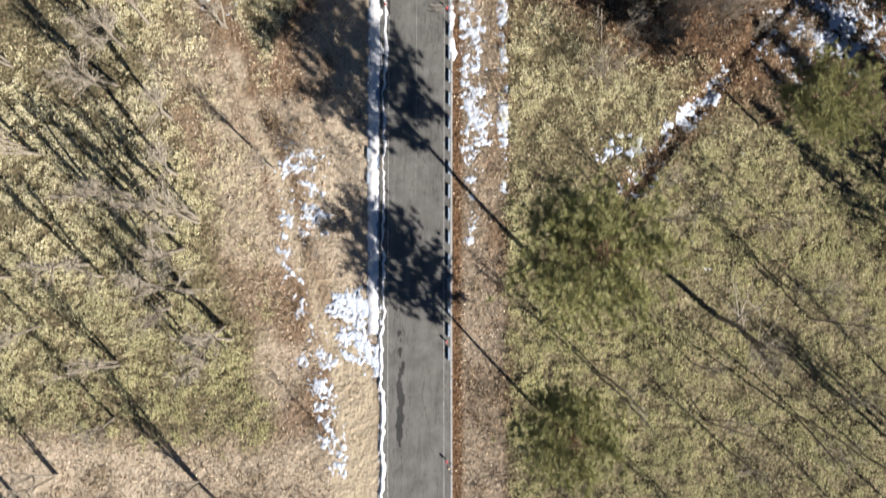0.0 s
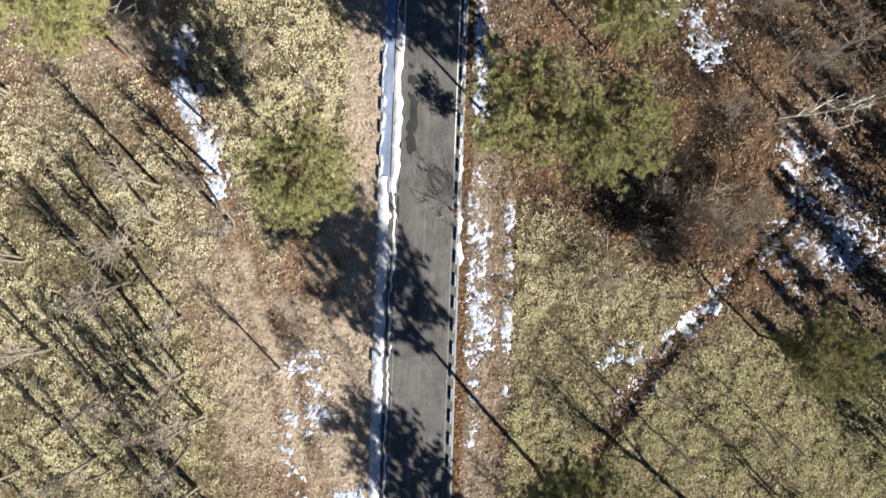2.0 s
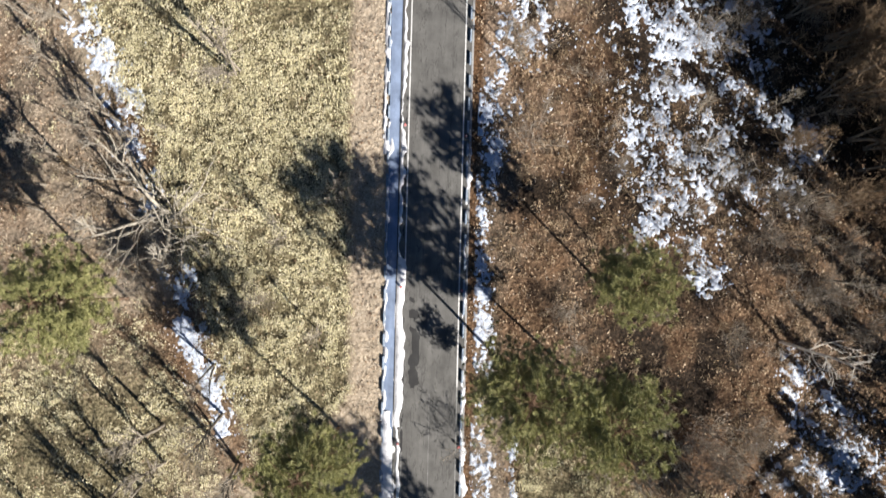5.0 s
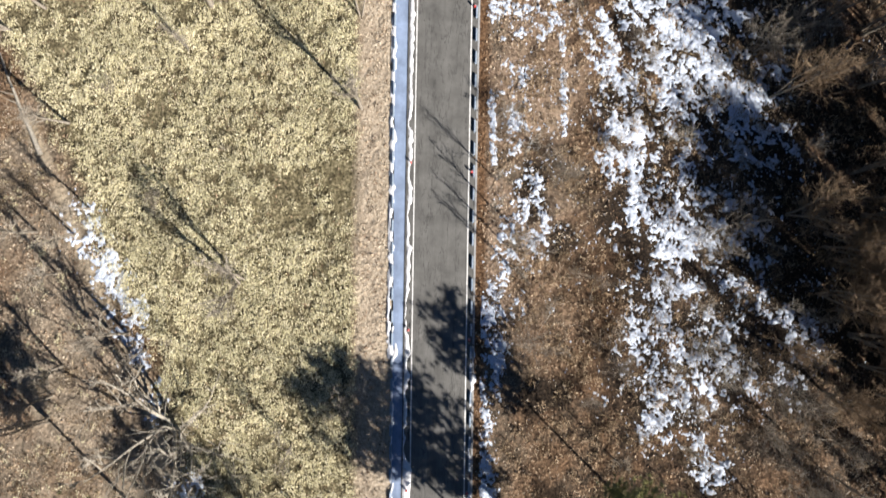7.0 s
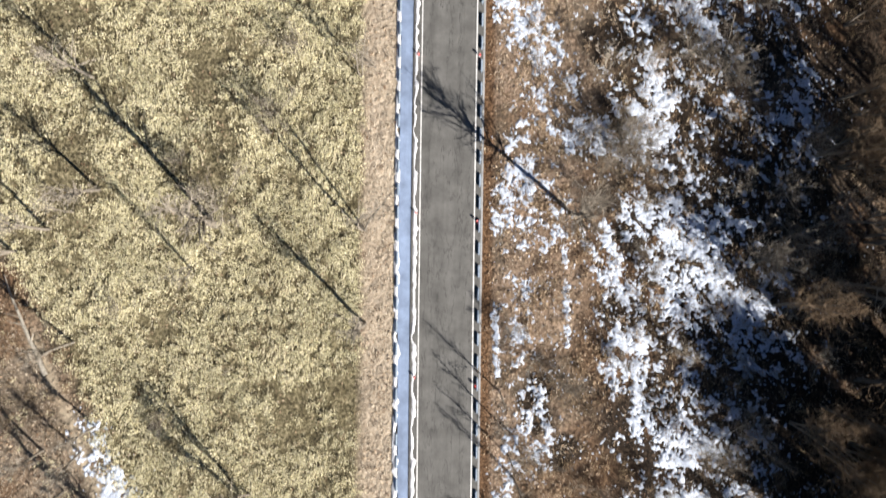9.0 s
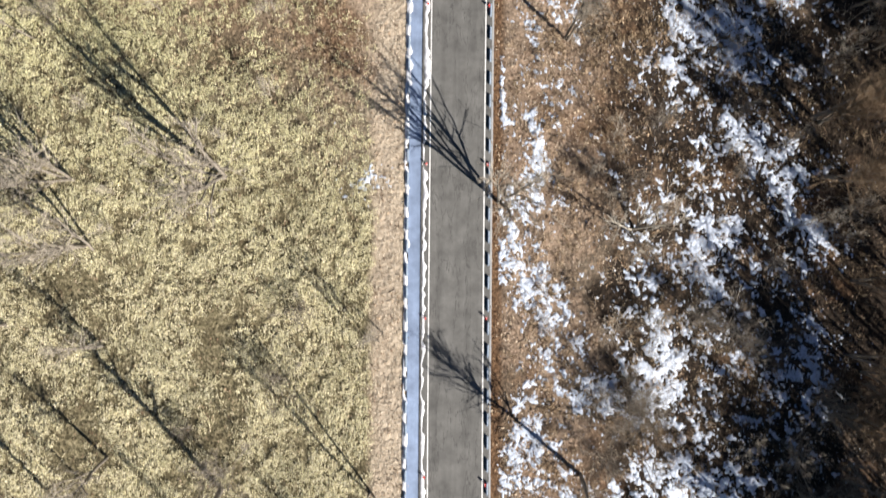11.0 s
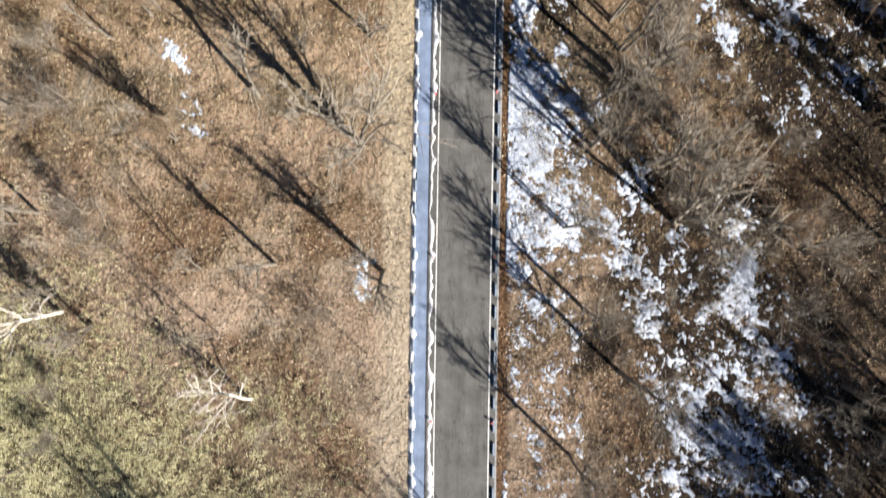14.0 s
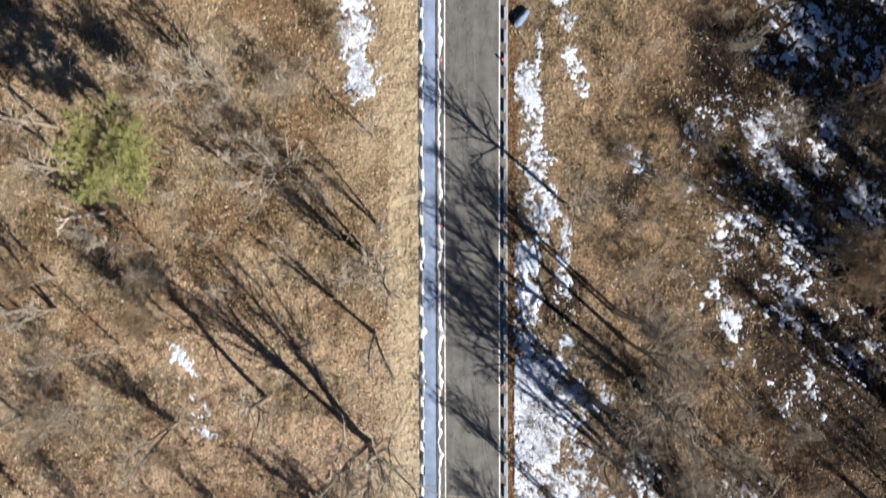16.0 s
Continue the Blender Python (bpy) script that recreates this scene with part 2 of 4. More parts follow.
HAY = leaf_material("dry_grass", [(0.0, (0.22, 0.165, 0.11)), (0.4, (0.54, 0.455, 0.35)), (1.0, (0.78, 0.695, 0.57))], 0.3, 0.85)
BRACKEN = leaf_material("dead_bracken", [(0.0, (0.14, 0.09, 0.055)), (0.5, (0.36, 0.262, 0.17)), (1.0, (0.62, 0.50, 0.36))], 0.4, 0.85)
RED = plain_material("red_reflector", [(0.3, (0.55, 0.03, 0.02)), (0.7, (0.75, 0.05, 0.035))], 8, 0.35)
WHITE = plain_material("white_plastic", [(0.3, (0.7, 0.7, 0.7)), (0.7, (0.82, 0.82, 0.82))], 8, 0.5)
LUMP_GREY = plain_material("blue_grey_surface", [(0.3, (0.09, 0.125, 0.19)), (0.7, (0.21, 0.28, 0.40))], 3, 0.8, 0.05)

# ---- what grows and lies where ----
TRAIL = [(-10.5, -13.0), (-12.6, -10.2), (-15.1, -3.1), (-17, 4.6), (-20.5, 11.7), (-23.5, 20.4), (-27.2, 28.1), (-30.9, 35.9), (-33.2, 42.3), (-35.3, 46.1), (-38, 58),
         (-42.9, 66.4), (-45.6, 71.5), (-48.5, 79.3), (-51.2, 84.4), (-58, 97)]
DITCH = [(20, -1), (22.4, 3.5), (27.5, 11.6), (34.6, 20.6), (41.3, 29.3), (44.4, 34.9)]


def cover(x, y):
    """How much dwarf bamboo, straw and bare soil there is at each place, 0 to 1."""
    off = x - road_x(y)
    ragged = 5.0 * (fbm(x, y, 9, 3, 1) - 0.5)
    fine = 2.2 * (fbm(x, y, 3, 3, 2) - 0.5)
    trail = near_line(x, y, TRAIL)
    side = x - np.interp(y, [p[1] for p in TRAIL], [p[0] for p in TRAIL])
    # west of the road
    edge = np.interp(y, [-40, -12, 10, 23, 32, 60, 150, 175], [-19, -19, -22, -19, -12.5, -13.3, -13.0, -14])
    west = smooth(0.6, -0.8, off - edge - 0.35 * fine)
    west *= smooth(-0.5, 2.5, trail - 1.4 + 0.6 * fine)
    old = smooth(167, 140, y + 34 * (fbm(x, y, 16, 4, 5) - 0.5) + 0.6 * (x + 30))
    shrubby = smooth(0.5, -2.0, side + fine) * smooth(26, 44, y) * smooth(130, 102, y - 0.3 * x)
    west *= old * (1 - 0.96 * shrubby) * smooth(-27, -22.5, y + fine)
    strip = smooth(6.5, 3.0, np.abs(side + 4.2) + fine) * smooth(30, 14, y) * smooth(-24, -16, y)
    west *= 1 - 0.75 * strip
    # east of the road
    east = smooth(6.6, 8.2, off + 0.4 * fine) * smooth(30, 22, y + ragged + 0.34 * (x - 12))
    east *= smooth(0.6, 2.6, near_line(x, y, DITCH) + fine)
    sasa = np.where(off < 0, west, east)
    straw = np.where(off < 0, smooth(-17.5, -11.0, off + 0.9 * fine + (0.3 + 0.5 * smooth(140, 170, y)) * ragged) * smooth(-16, -4, y) + 0.75 * strip + 0.6 * smooth(-22, -27, y) + 0.30 * old + 0.48 * smooth(140, 175, y) + 0.22 * shrubby + 0.5 * smooth(0.5, 2.5, side + fine) * smooth(36, 26, y) * smooth(-14, -4, y), 0.02 + 0.06 * smooth(150, 185, y) + 0.22 * smooth(1.6, 2.4, off) * smooth(19, 9, off + ragged) * smooth(40, 75, y) + 0.45 * smooth(1.7, 2.3, off) * smooth(8.0, 6.4, off) * smooth(40, 28, y))
    straw = np.clip(straw + 1.1 * (fbm(x, y, 11, 4, 3) - 0.5) * (1 - 0.8 * smooth(-14, -11, off) * (off < 0)) * np.where(off > 0, 0.45, 1.0), 0, 1)
    yard = smooth(3.2, 1.8, near_line(x, y, [(-12.7, -7.6), (-9.9, -12.7), (-7.6, -19.1), (-7.4, -34)]) + 0.5 * fine)
    soil = np.clip(smooth(1.0, 0.45, trail + 0.25 * fine) * smooth(100, 80, y) * 0.8 + yard, 0, 1)
    return sasa, straw, soil


def tan_floor(x, y):
    """Light tan litter of the open wood west of the road, north of the dwarf bamboo."""
    off = x - road_x(y)
    west = smooth(-11.5, -14, off) * smooth(150, 172, y + 24 * (fbm(x, y, 12, 4, 2) - 0.5) + 0.5 * (x + 30)) * (1 - 0.45 * smooth(196, 216, y))
    east = 0.6 * smooth(1.8, 2.6, off) * smooth(19, 11, off) * smooth(55, 72, y) * smooth(196, 180, y)
    north = 0.5 * smooth(4, 8, off) * smooth(34, 22, off) * smooth(176, 192, y)
    return (west + np.maximum(east, north)) * smooth(0.34, 0.52, fbm(x, y, 7, 4, 0))


SNOW_LINES = []


def snow_along(width, thick, *pts):
    SNOW_LINES.append((width, thick, pts))


# verge and drifts east of the road
snow_along(0.8, 0.95, (3.6, 31), (4, 19.9))
snow_along(0.6, 0.95, (4.2, 14), (4.8, -0.5))
snow_along(0.35, 0.95, (7.5, 28), (8.7, 5.6))
snow_along(0.9, 0.62, (22.4, 3.5), (27.5, 11.6), (34.6, 20.6))
snow_along(1.3, 0.50, (21, 11), (26, 11))
snow_along(3.0, 0.66, (43, 23.7), (51.5, 26.8))
snow_along(2.4, 0.64, (44, 34), (46.7, 30.7), (51.9, 25.6))
snow_along(0.8, 1.02, (1.7, 67.2), (4.1, 59.4))
snow_along(0.6, 0.95, (2.2, 58.0), (2.7, 49.4))
snow_along(0.6, 0.99, (2.8, 48.0), (3.9, 34.7))
snow_along(1.0, 0.91, (2.9, 29.3), (5.0, 10.6))
snow_along(0.3, 0.95, (7.4, 26.9), (8.3, 10.7))
snow_along(2.4, 0.80, (21.7, 69.2), (24.5, 57.4), (24.0, 53.3))
snow_along(1.9, 0.72, (27.8, 69.0), (32.5, 59.9))
snow_along(1.4, 0.87, (28.9, 50.9), (29.8, 47.6))
snow_along(1.0, 0.99, (40.8, 37.4), (41.8, 32.7))
snow_along(1.9, 0.80, (44.7, 30.2), (48.5, 25.6))
snow_along(0.5, 0.87, (33.1, 17.3), (27.2, 12.9))
snow_along(1.3, 0.84, (3.6, 107.6), (8.5, 103.2))
snow_along(0.3, 0.87, (1.6, 92.2), (2.3, 83.6))
snow_along(0.7, 1.10, (4.6, 88.2), (5.2, 88.5))
snow_along(0.3, 1.06, (9.6, 100.6), (10.5, 87.3))
snow_along(0.4, 1.02, (8.2, 77.8), (8.5, 77.1))
snow_along(1.2, 0.72, (4.2, 77.0), (4.5, 70.2))
snow_along(0.9, 1.06, (2.6, 67.5), (4.2, 60.8))
snow_along(0.7, 0.87, (3.6, 58.1), (2.5, 51.3))
snow_along(1.2, 0.80, (13.3, 100.8), (15.8, 89.5), (16.8, 82.8))
snow_along(2.4, 1.02, (20.0, 103.1), (30.3, 100.9))
snow_along(3.2, 0.95, (23.7, 96.6), (32.8, 91.6))
snow_along(0.7, 1.10, (19.1, 93.0), (19.1, 77.5))
snow_along(2.4, 0.87, (26.2, 85.2), (34.5, 85.5))
snow_along(2.4, 0.80, (19.8, 77.5), (28.8, 75.2), (31.3, 79.3))
snow_along(1.9, 0.76, (24.2, 70.2), (20.5, 61.3))
snow_along(1.4, 0.84, (29.6, 71.8), (42.4, 63.3))
snow_along(3.2, 0.72, (21.9, 58.6), (29.0, 54.1))
snow_along(2.1, 0.65, (32.3, 57.6), (39.2, 59.1))
snow_along(1.7, 0.91, (0.6, 130.2), (4.1, 125.7), (9.1, 115.9), (13.3, 112.1))
snow_along(1.5, 0.84, (4.8, 107.8), (2.9, 104.3))
snow_along(1.4, 0.65, (1.6, 102.3), (8.4, 101.2))
snow_along(1.0, 0.95, (13.7, 102.0), (15.9, 96.7), (18.2, 91.4))
snow_along(2.6, 1.02, (18.4, 103.5), (26.7, 99.1), (32.5, 91.9))
snow_along(2.6, 0.99, (23.4, 98.3), (23.7, 88.9))
snow_along(1.2, 1.02, (19.0, 88.7), (18.4, 85.3))
snow_along(2.4, 0.87, (25.5, 129.3), (24.3, 125.2))
snow_along(1.5, 0.72, (17.5, 127.6), (20.5, 118.4))
snow_along(2.6, 0.84, (19.3, 114.3), (24.4, 106.4))
snow_along(1.9, 0.72, (36.1, 120.3), (38.4, 115.0))
snow_along(1.2, 0.80, (37.8, 112.3), (38.6, 110.3))
snow_along(1.5, 0.80, (34.4, 128.3), (39.0, 131.2))
snow_along(1.9, 0.72, (31.5, 116.8), (35.9, 107.5))
snow_along(0.3, 0.95, (-0.1, 151.9), (0.5, 143.9))
snow_along(0.6, 0.99, (4.1, 145.3), (5.1, 134.0))
snow_along(1.5, 0.99, (1.1, 133.9), (3.2, 128.6))
snow_along(1.4, 0.95, (0.5, 128.5), (5.3, 122.7), (5.5, 117.4), (8.9, 113.4))
snow_along(1.0, 0.87, (10.3, 111.5), (12.3, 110.2))
snow_along(0.5, 0.80, (8.5, 158.9), (9.3, 154.2))
snow_along(2.4, 0.80, (23.9, 165.4), (32.8, 160.3))
snow_along(2.9, 0.91, (22.6, 161.3), (26.2, 153.4), (29.6, 150.8))
snow_along(1.0, 0.87, (20.1, 151.8), (22.9, 149.2))
snow_along(1.9, 0.91, (27.7, 144.6), (36.0, 140.2))
snow_along(1.2, 0.99, (33.3, 137.4), (40.2, 129.5))
snow_along(1.4, 0.84, (24.5, 135.8), (26.7, 129.2), (25.5, 123.8))
snow_along(2.9, 0.65, (18.2, 116.3), (27.0, 113.2))
snow_along(2.4, 0.69, (34.4, 118.7), (36.4, 116.0))
snow_along(1.9, 0.80, (19.7, 111.0), (20.4, 107.7))
snow_along(1.2, 0.72, (19.3, 159.9), (17.1, 164.5))
snow_along(2.1, 1.14, (-0.6, 188.1), (4.9, 183.0))
snow_along(1.2, 0.80, (-0.3, 177.5), (3.9, 170.9), (1.3, 168.2))
snow_along(0.5, 0.72, (0.4, 165.5), (1.1, 162.8))
snow_along(1.2, 0.80, (14.9, 187.4), (12.9, 186.0))
snow_along(1.4, 0.91, (11.0, 182.5), (14.6, 176.0), (17.4, 169.3), (22.3, 165.5))
snow_along(1.4, 0.87, (27.3, 181.8), (26.9, 171.6), (32.5, 163.7))
snow_along(3.2, 0.87, (25.1, 162.9), (27.4, 151.5))
snow_along(1.0, 0.87, (18.6, 151.9), (22.6, 154.1))
snow_along(0.4, 0.87, (1.2, 216.6), (1.4, 209.9))
snow_along(0.4, 1.02, (4.9, 215.4), (5.6, 202.1))
snow_along(1.0, 1.25, (0.2, 212.0), (1.0, 195.6))
snow_along(2.7, 1.5, (1.2, 196.0), (3.6, 181.9))
snow_along(1.2, 0.72, (7.2, 193.4), (9.2, 194.8))
snow_along(1.2, 0.80, (1.7, 176.5), (3.2, 171.2))
snow_along(1.0, 0.95, (13.5, 187.6), (13.6, 184.2))
snow_along(1.4, 0.91, (27.9, 181.9), (27.6, 170.4), (32.7, 160.4))
snow_along(0.7, 0.95, (23.0, 208.0), (24.8, 213.4))
snow_along(0.7, 0.72, (23.7, 205.3), (25.9, 201.4))
snow_along(1.7, 1.02, (41.2, 214.0), (42.7, 210.0))
snow_along(1.2, 0.72, (33.2, 207.7), (34.5, 208.4))
snow_along(1.4, 0.72, (24.8, 215.4), (26.8, 216.2))
snow_along(0.8, 1.10, (0.2, 233.7), (1.7, 222.5), (3.0, 217.2))
snow_along(1.1, 1.10, (1.3, 223.2), (1.7, 215.9))
snow_along(0.4, 1.06, (5.1, 215.9), (4.5, 207.2))
snow_along(0.6, 0.95, (1.1, 205.2), (0.5, 197.1))
snow_along(0.6, 1.02, (5.5, 235.8), (6.9, 231.8))
snow_along(0.6, 1.02, (4.1, 242.3), (5.5, 239.7))
snow_along(0.3, 0.95, (1.9, 238.4), (1.6, 234.4))
snow_along(1.0, 0.72, (13.0, 223.9), (14.4, 223.6))
snow_along(1.0, 0.91, (27.7, 227.4), (32.6, 220.1))
snow_along(1.0, 0.80, (23.3, 209.3), (26.1, 202.6))
snow_along(1.7, 0.80, (35.0, 236.1), (37.3, 222.8))
snow_along(1.7, 0.99, (40.1, 219.5), (42.3, 209.4))
snow_along(1.4, 0.72, (32.0, 216.0), (36.8, 214.7))
snow_along(1.0, 0.72, (12.1, 185.6), (15.5, 183.6))
# thin scattered remains
snow_along(7.0, 0.46, (27.5, 118), (28, 100), (27, 80), (29, 62))
snow_along(7.5, 0.50, (28, 156), (27.5, 140), (26, 118))
snow_along(6.0, 0.42, (20, 176), (27, 164))
snow_along(8.0, 0.44, (38, 240), (34, 222), (36, 205))
snow_along(3.0, 0.34, (5.5, 112), (7, 90), (6.5, 68))
snow_along(3.0, 0.36, (5, 176), (5.5, 160), (5, 136))
# west: beside the trail, the yard and odd remains
snow_along(0.5, 1.6, (-31.6, 39), (-29.4, 33.5), (-28, 30.8), (-26.4, 26.6))
snow_along(1.3, 0.62, (-32.6, 44), (-28.6, 33), (-25.0, 24.6))
snow_along(1.5, 0.60, (-45.1, 75.5), (-42.3, 69.7), (-39.8, 63.2), (-35.9, 53.4))
snow_along(1.5, 1.2, (-8.3, -9.6), (-6.9, -13.8))
snow_along(0.9, 0.92, (-11.8, -18.0), (-10.9, -22), (-9.9, -27.5))
snow_along(0.8, 0.85, (-16.8, -1.9), (-15.4, -6), (-12.8, -13.2))
snow_along(1.5, 0.66, (-15.6, 9.5), (-14.2, 3), (-14.6, 0.5))
snow_along(1.2, 0.58, (-9.8, -15), (-13.5, -14.5))
snow_along(0.9, 0.52, (-17.4, 176.2), (-17.4, 172.5))
snow_along(1.2, 0.72, (-16.6, 136.6), (-15, 137.2))
snow_along(1.0, 1.25, (-19.6, 243), (-19.3, 236), (-19.2, 232.2))
snow_along(1.0, 0.40, (-40, 201), (-37, 191))


# dark patches of the floor, several of them painted shade (x, y, radius)
SOIL_SHADE_SPOTS = [(13.9, 123.1, 4.5), (15.9, 115.9, 4), (17.5, 91.1, 3), (6.8, 80.0, 3), (11.4, 74.7, 2.5), (30.4, 38.1, 4), (22.3, 37.7, 4), (9.7, 56.3, 2.5), (30.1, 32.7, 3.5), (15.6, 187.7, 3.5), (27.9, 182.0, 3.5), (38.5, 193.1, 4), (10.7, 168.1, 3), (27.3, 210.7, 3.5), (33.6, 201.2, 4), (37.1, 234.8, 5.5), (30.2, 238.7, 5), (13.1, 220.6, 3), (5.5, 206.7, 3), (24, 236, 5), (32, 228, 4.5), (44, 237, 6), (20, 229, 3)]
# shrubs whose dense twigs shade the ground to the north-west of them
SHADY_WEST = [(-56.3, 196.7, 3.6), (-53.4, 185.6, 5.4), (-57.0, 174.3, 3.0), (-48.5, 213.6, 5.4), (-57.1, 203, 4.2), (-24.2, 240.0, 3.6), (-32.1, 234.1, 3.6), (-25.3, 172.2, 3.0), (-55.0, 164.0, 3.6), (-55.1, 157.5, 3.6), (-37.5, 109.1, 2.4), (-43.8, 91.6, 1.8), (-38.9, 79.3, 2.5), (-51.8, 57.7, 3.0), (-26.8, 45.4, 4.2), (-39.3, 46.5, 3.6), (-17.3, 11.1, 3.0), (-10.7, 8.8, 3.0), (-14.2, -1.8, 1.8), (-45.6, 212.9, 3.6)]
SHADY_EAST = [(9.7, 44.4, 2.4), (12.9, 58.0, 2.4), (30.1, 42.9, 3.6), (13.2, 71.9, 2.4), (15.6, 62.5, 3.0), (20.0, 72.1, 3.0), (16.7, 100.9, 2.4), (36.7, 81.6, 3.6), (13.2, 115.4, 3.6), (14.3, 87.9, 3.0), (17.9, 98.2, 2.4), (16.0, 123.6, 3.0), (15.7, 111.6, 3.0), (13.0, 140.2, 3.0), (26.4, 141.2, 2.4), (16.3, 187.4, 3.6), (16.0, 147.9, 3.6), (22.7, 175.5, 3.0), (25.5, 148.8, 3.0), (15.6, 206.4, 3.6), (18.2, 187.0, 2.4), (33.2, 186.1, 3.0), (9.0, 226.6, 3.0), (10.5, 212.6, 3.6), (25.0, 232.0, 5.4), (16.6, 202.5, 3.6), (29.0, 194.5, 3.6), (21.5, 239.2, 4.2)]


def damp_and_shade(x, y):
    """Wet dark soil among the melting drifts, with shade painted in as dark ground."""
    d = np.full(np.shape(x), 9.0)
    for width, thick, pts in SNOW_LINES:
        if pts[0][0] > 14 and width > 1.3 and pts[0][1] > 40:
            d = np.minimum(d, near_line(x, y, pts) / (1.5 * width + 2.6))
    shaded_spot = np.zeros(np.shape(x))
    for hx, hy, r in SOIL_SHADE_SPOTS:
        shaded_spot = np.maximum(shaded_spot, smooth(1.2, 0.6, np.hypot(x - hx, y - hy) / r + 2.4 * (fbm(x, y, 3.5, 4, 2) - 0.5)))
    # the belt beyond x 30 stands in for the deep shade of the wood
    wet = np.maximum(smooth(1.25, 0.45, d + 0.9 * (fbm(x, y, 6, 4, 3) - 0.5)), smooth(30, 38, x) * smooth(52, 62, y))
    return np.maximum(shaded_spot, wet * smooth(0.30, 0.46, fbm(x, y, 3.0, 3, 1)))


def snow_depth(x, y, pieces):
    """Depth of the lying snow, negative where the ground is bare."""
    level = np.full(np.shape(x), -1.0)
    for width, thick, pts in pieces:
        d = near_line(x, y, pts) / (1.25 * width)
        level = np.maximum(level, thick - 0.42 * np.clip(d, 0, 9) ** 1.6)
    along, across = 0.737 * x - 0.676 * y, 0.676 * x + 0.737 * y
    n = 0.42 * fbm(along / 1.3, across, 0.8, 2, 4, 0.8) + 0.30 * fbm(x, y, 0.27, 2, 1, 0.7) + 0.30 * fbm(x, y, 4.0, 4, 2)
    return 0.20 * (level - 1.0 + (n - 0.51) * 5.6 + 0.22)


# ---- ground ----
def spread(lo, hi, step, reach):
    inner = np.arange(lo, hi + step / 2, step)
    outer = reach * (np.linspace(0, 1, 14)[1:]) ** 2.2 + 2
    return np.concatenate([lo - outer[::-1], inner, hi + outer])


def relief(x, y):
    off = x - road_x(y)
    away = smooth(1.2, 4.0, off) + smooth(-9.2, -12, off)
    cut = 0.5 * smooth(1.6, 0.4, near_line(x, y, DITCH) + 1.4 * (fbm(x, y, 4, 3, 3) - 0.5)) * smooth(39, 34, y)
    rough = smooth(3.5, 7.0, off) * (0.45 * (fbm(x, y, 2.6, 2, 5, 0.6) - 0.5)) + smooth(-13, -16, off) * 0.22 * (fbm(x, y, 2.6, 2, 5, 0.6) - 0.5)
    return away * (0.5 * (fbm(x, y, 7, 4, 0) - 0.5) - 0.02) + rough - 0.03 - cut


def build_ground():
    xs, ys = spread(-72, 62, 0.5, 1800), spread(-50, 265, 0.5, 1800)
    gx, gy = np.meshgrid(xs, ys, indexing="ij")
    gx, gy = gx.ravel(), gy.ravel()
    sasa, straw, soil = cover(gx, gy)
    off = gx - road_x(gy)
    rust = 0.85 * smooth(2.6, 1.6, off) * (off > 0) + np.where(off < 0, 0.75, 0.55 - 0.4 * smooth(140, 175, gy)) * smooth(0.50, 0.64, fbm(gx, gy, 9, 4, 1)) * (1 - sasa) * (np.abs(off + 4) > 9) * smooth(-28, -20, gy)
    beside = near_line(gx, gy, TRAIL)
    rust = np.maximum(rust, 0.5 * smooth(0.5, 1.1, beside) * smooth(2.6, 1.4, beside + 2.4 * (fbm(gx, gy, 3, 3, 2) - 0.5)) * smooth(52, 40, gy) * smooth(-20, -10, gy))
    damp = damp_and_shade(gx, gy)
    # far beyond the road the wood floor is even
    inside = smooth(70, 60, np.abs(gx)) * smooth(-52, -42, gy) * smooth(268, 256, gy)
    sasa, straw, soil, rust, damp = [inside * a + (1 - inside) * b for a, b in ((sasa, 0.12), (straw, 0.28), (soil, 0.0), (rust, 0.25), (damp, 0.1))]
    verts = np.stack([gx, gy, relief(gx, gy)], 1)
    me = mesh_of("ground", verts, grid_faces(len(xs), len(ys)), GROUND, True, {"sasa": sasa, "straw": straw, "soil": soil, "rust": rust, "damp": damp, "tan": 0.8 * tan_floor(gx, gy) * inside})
    return tagged(new("ground", me), "brown winter forest floor of leaf litter and straw", "ground", kind="structure")


build_ground()

# ---- road ----


def ribbon(name, lo, hi, z, mat, label, y0=-60, y1=274, thick=0.0):
    """A strip of constant cross-section that follows the road; thick gives it side faces."""
    ys = np.arange(y0, y1 + 0.5, 1.0)
    c = road_x(ys)
    if isinstance(lo, tuple):
        lo = np.interp(ys, (55, 90), lo)
    rows = [(lo, z), (hi, z)] if not thick else [(lo, z - thick), (lo, z - 0.02), (lo + 0.02, z), (hi - 0.02, z), (hi, z - 0.02), (hi, z - thick)]
    verts = np.stack([np.stack([c + o, ys, np.full_like(ys, h)], 1) for o, h in rows], 0).reshape(-1, 3)
    n = len(ys)
    me = mesh_of(name, verts, grid_faces(len(rows), n), mat)
    return tagged(new(name, me), label, name.split("_")[-1], kind="structure")


ribbon("road", -7.35, 0.75, 0.02, ASPHALT, "worn grey asphalt road between two white edge lines", thick=0.2)
ribbon("edge_line_west", -6.50, -6.36, 0.024, PAINT, "worn white edge line painted on the asphalt", y0=47)
ribbon("edge_line_south", -6.50, -6.38, 0.024, FADED, "faded white edge line on worn asphalt", y1=30)
ribbon("middle_line", -3.26, -3.215, 0.024, FADED, "faint worn joint line along the middle of the road", y0=4, y1=32)
ribbon("faded_line", -0.06, 0.06, 0.024, FADED, "almost worn away edge line on asphalt", y1=33)
ribbon("edge_line_east", -0.075, 0.075, 0.024, PAINT, "white edge line painted on the asphalt", y0=33)
ribbon("kerb", -7.46, -7.35, 0.18, KERB, "dark concrete kerb between road and footway", y0=-12, thick=0.3)
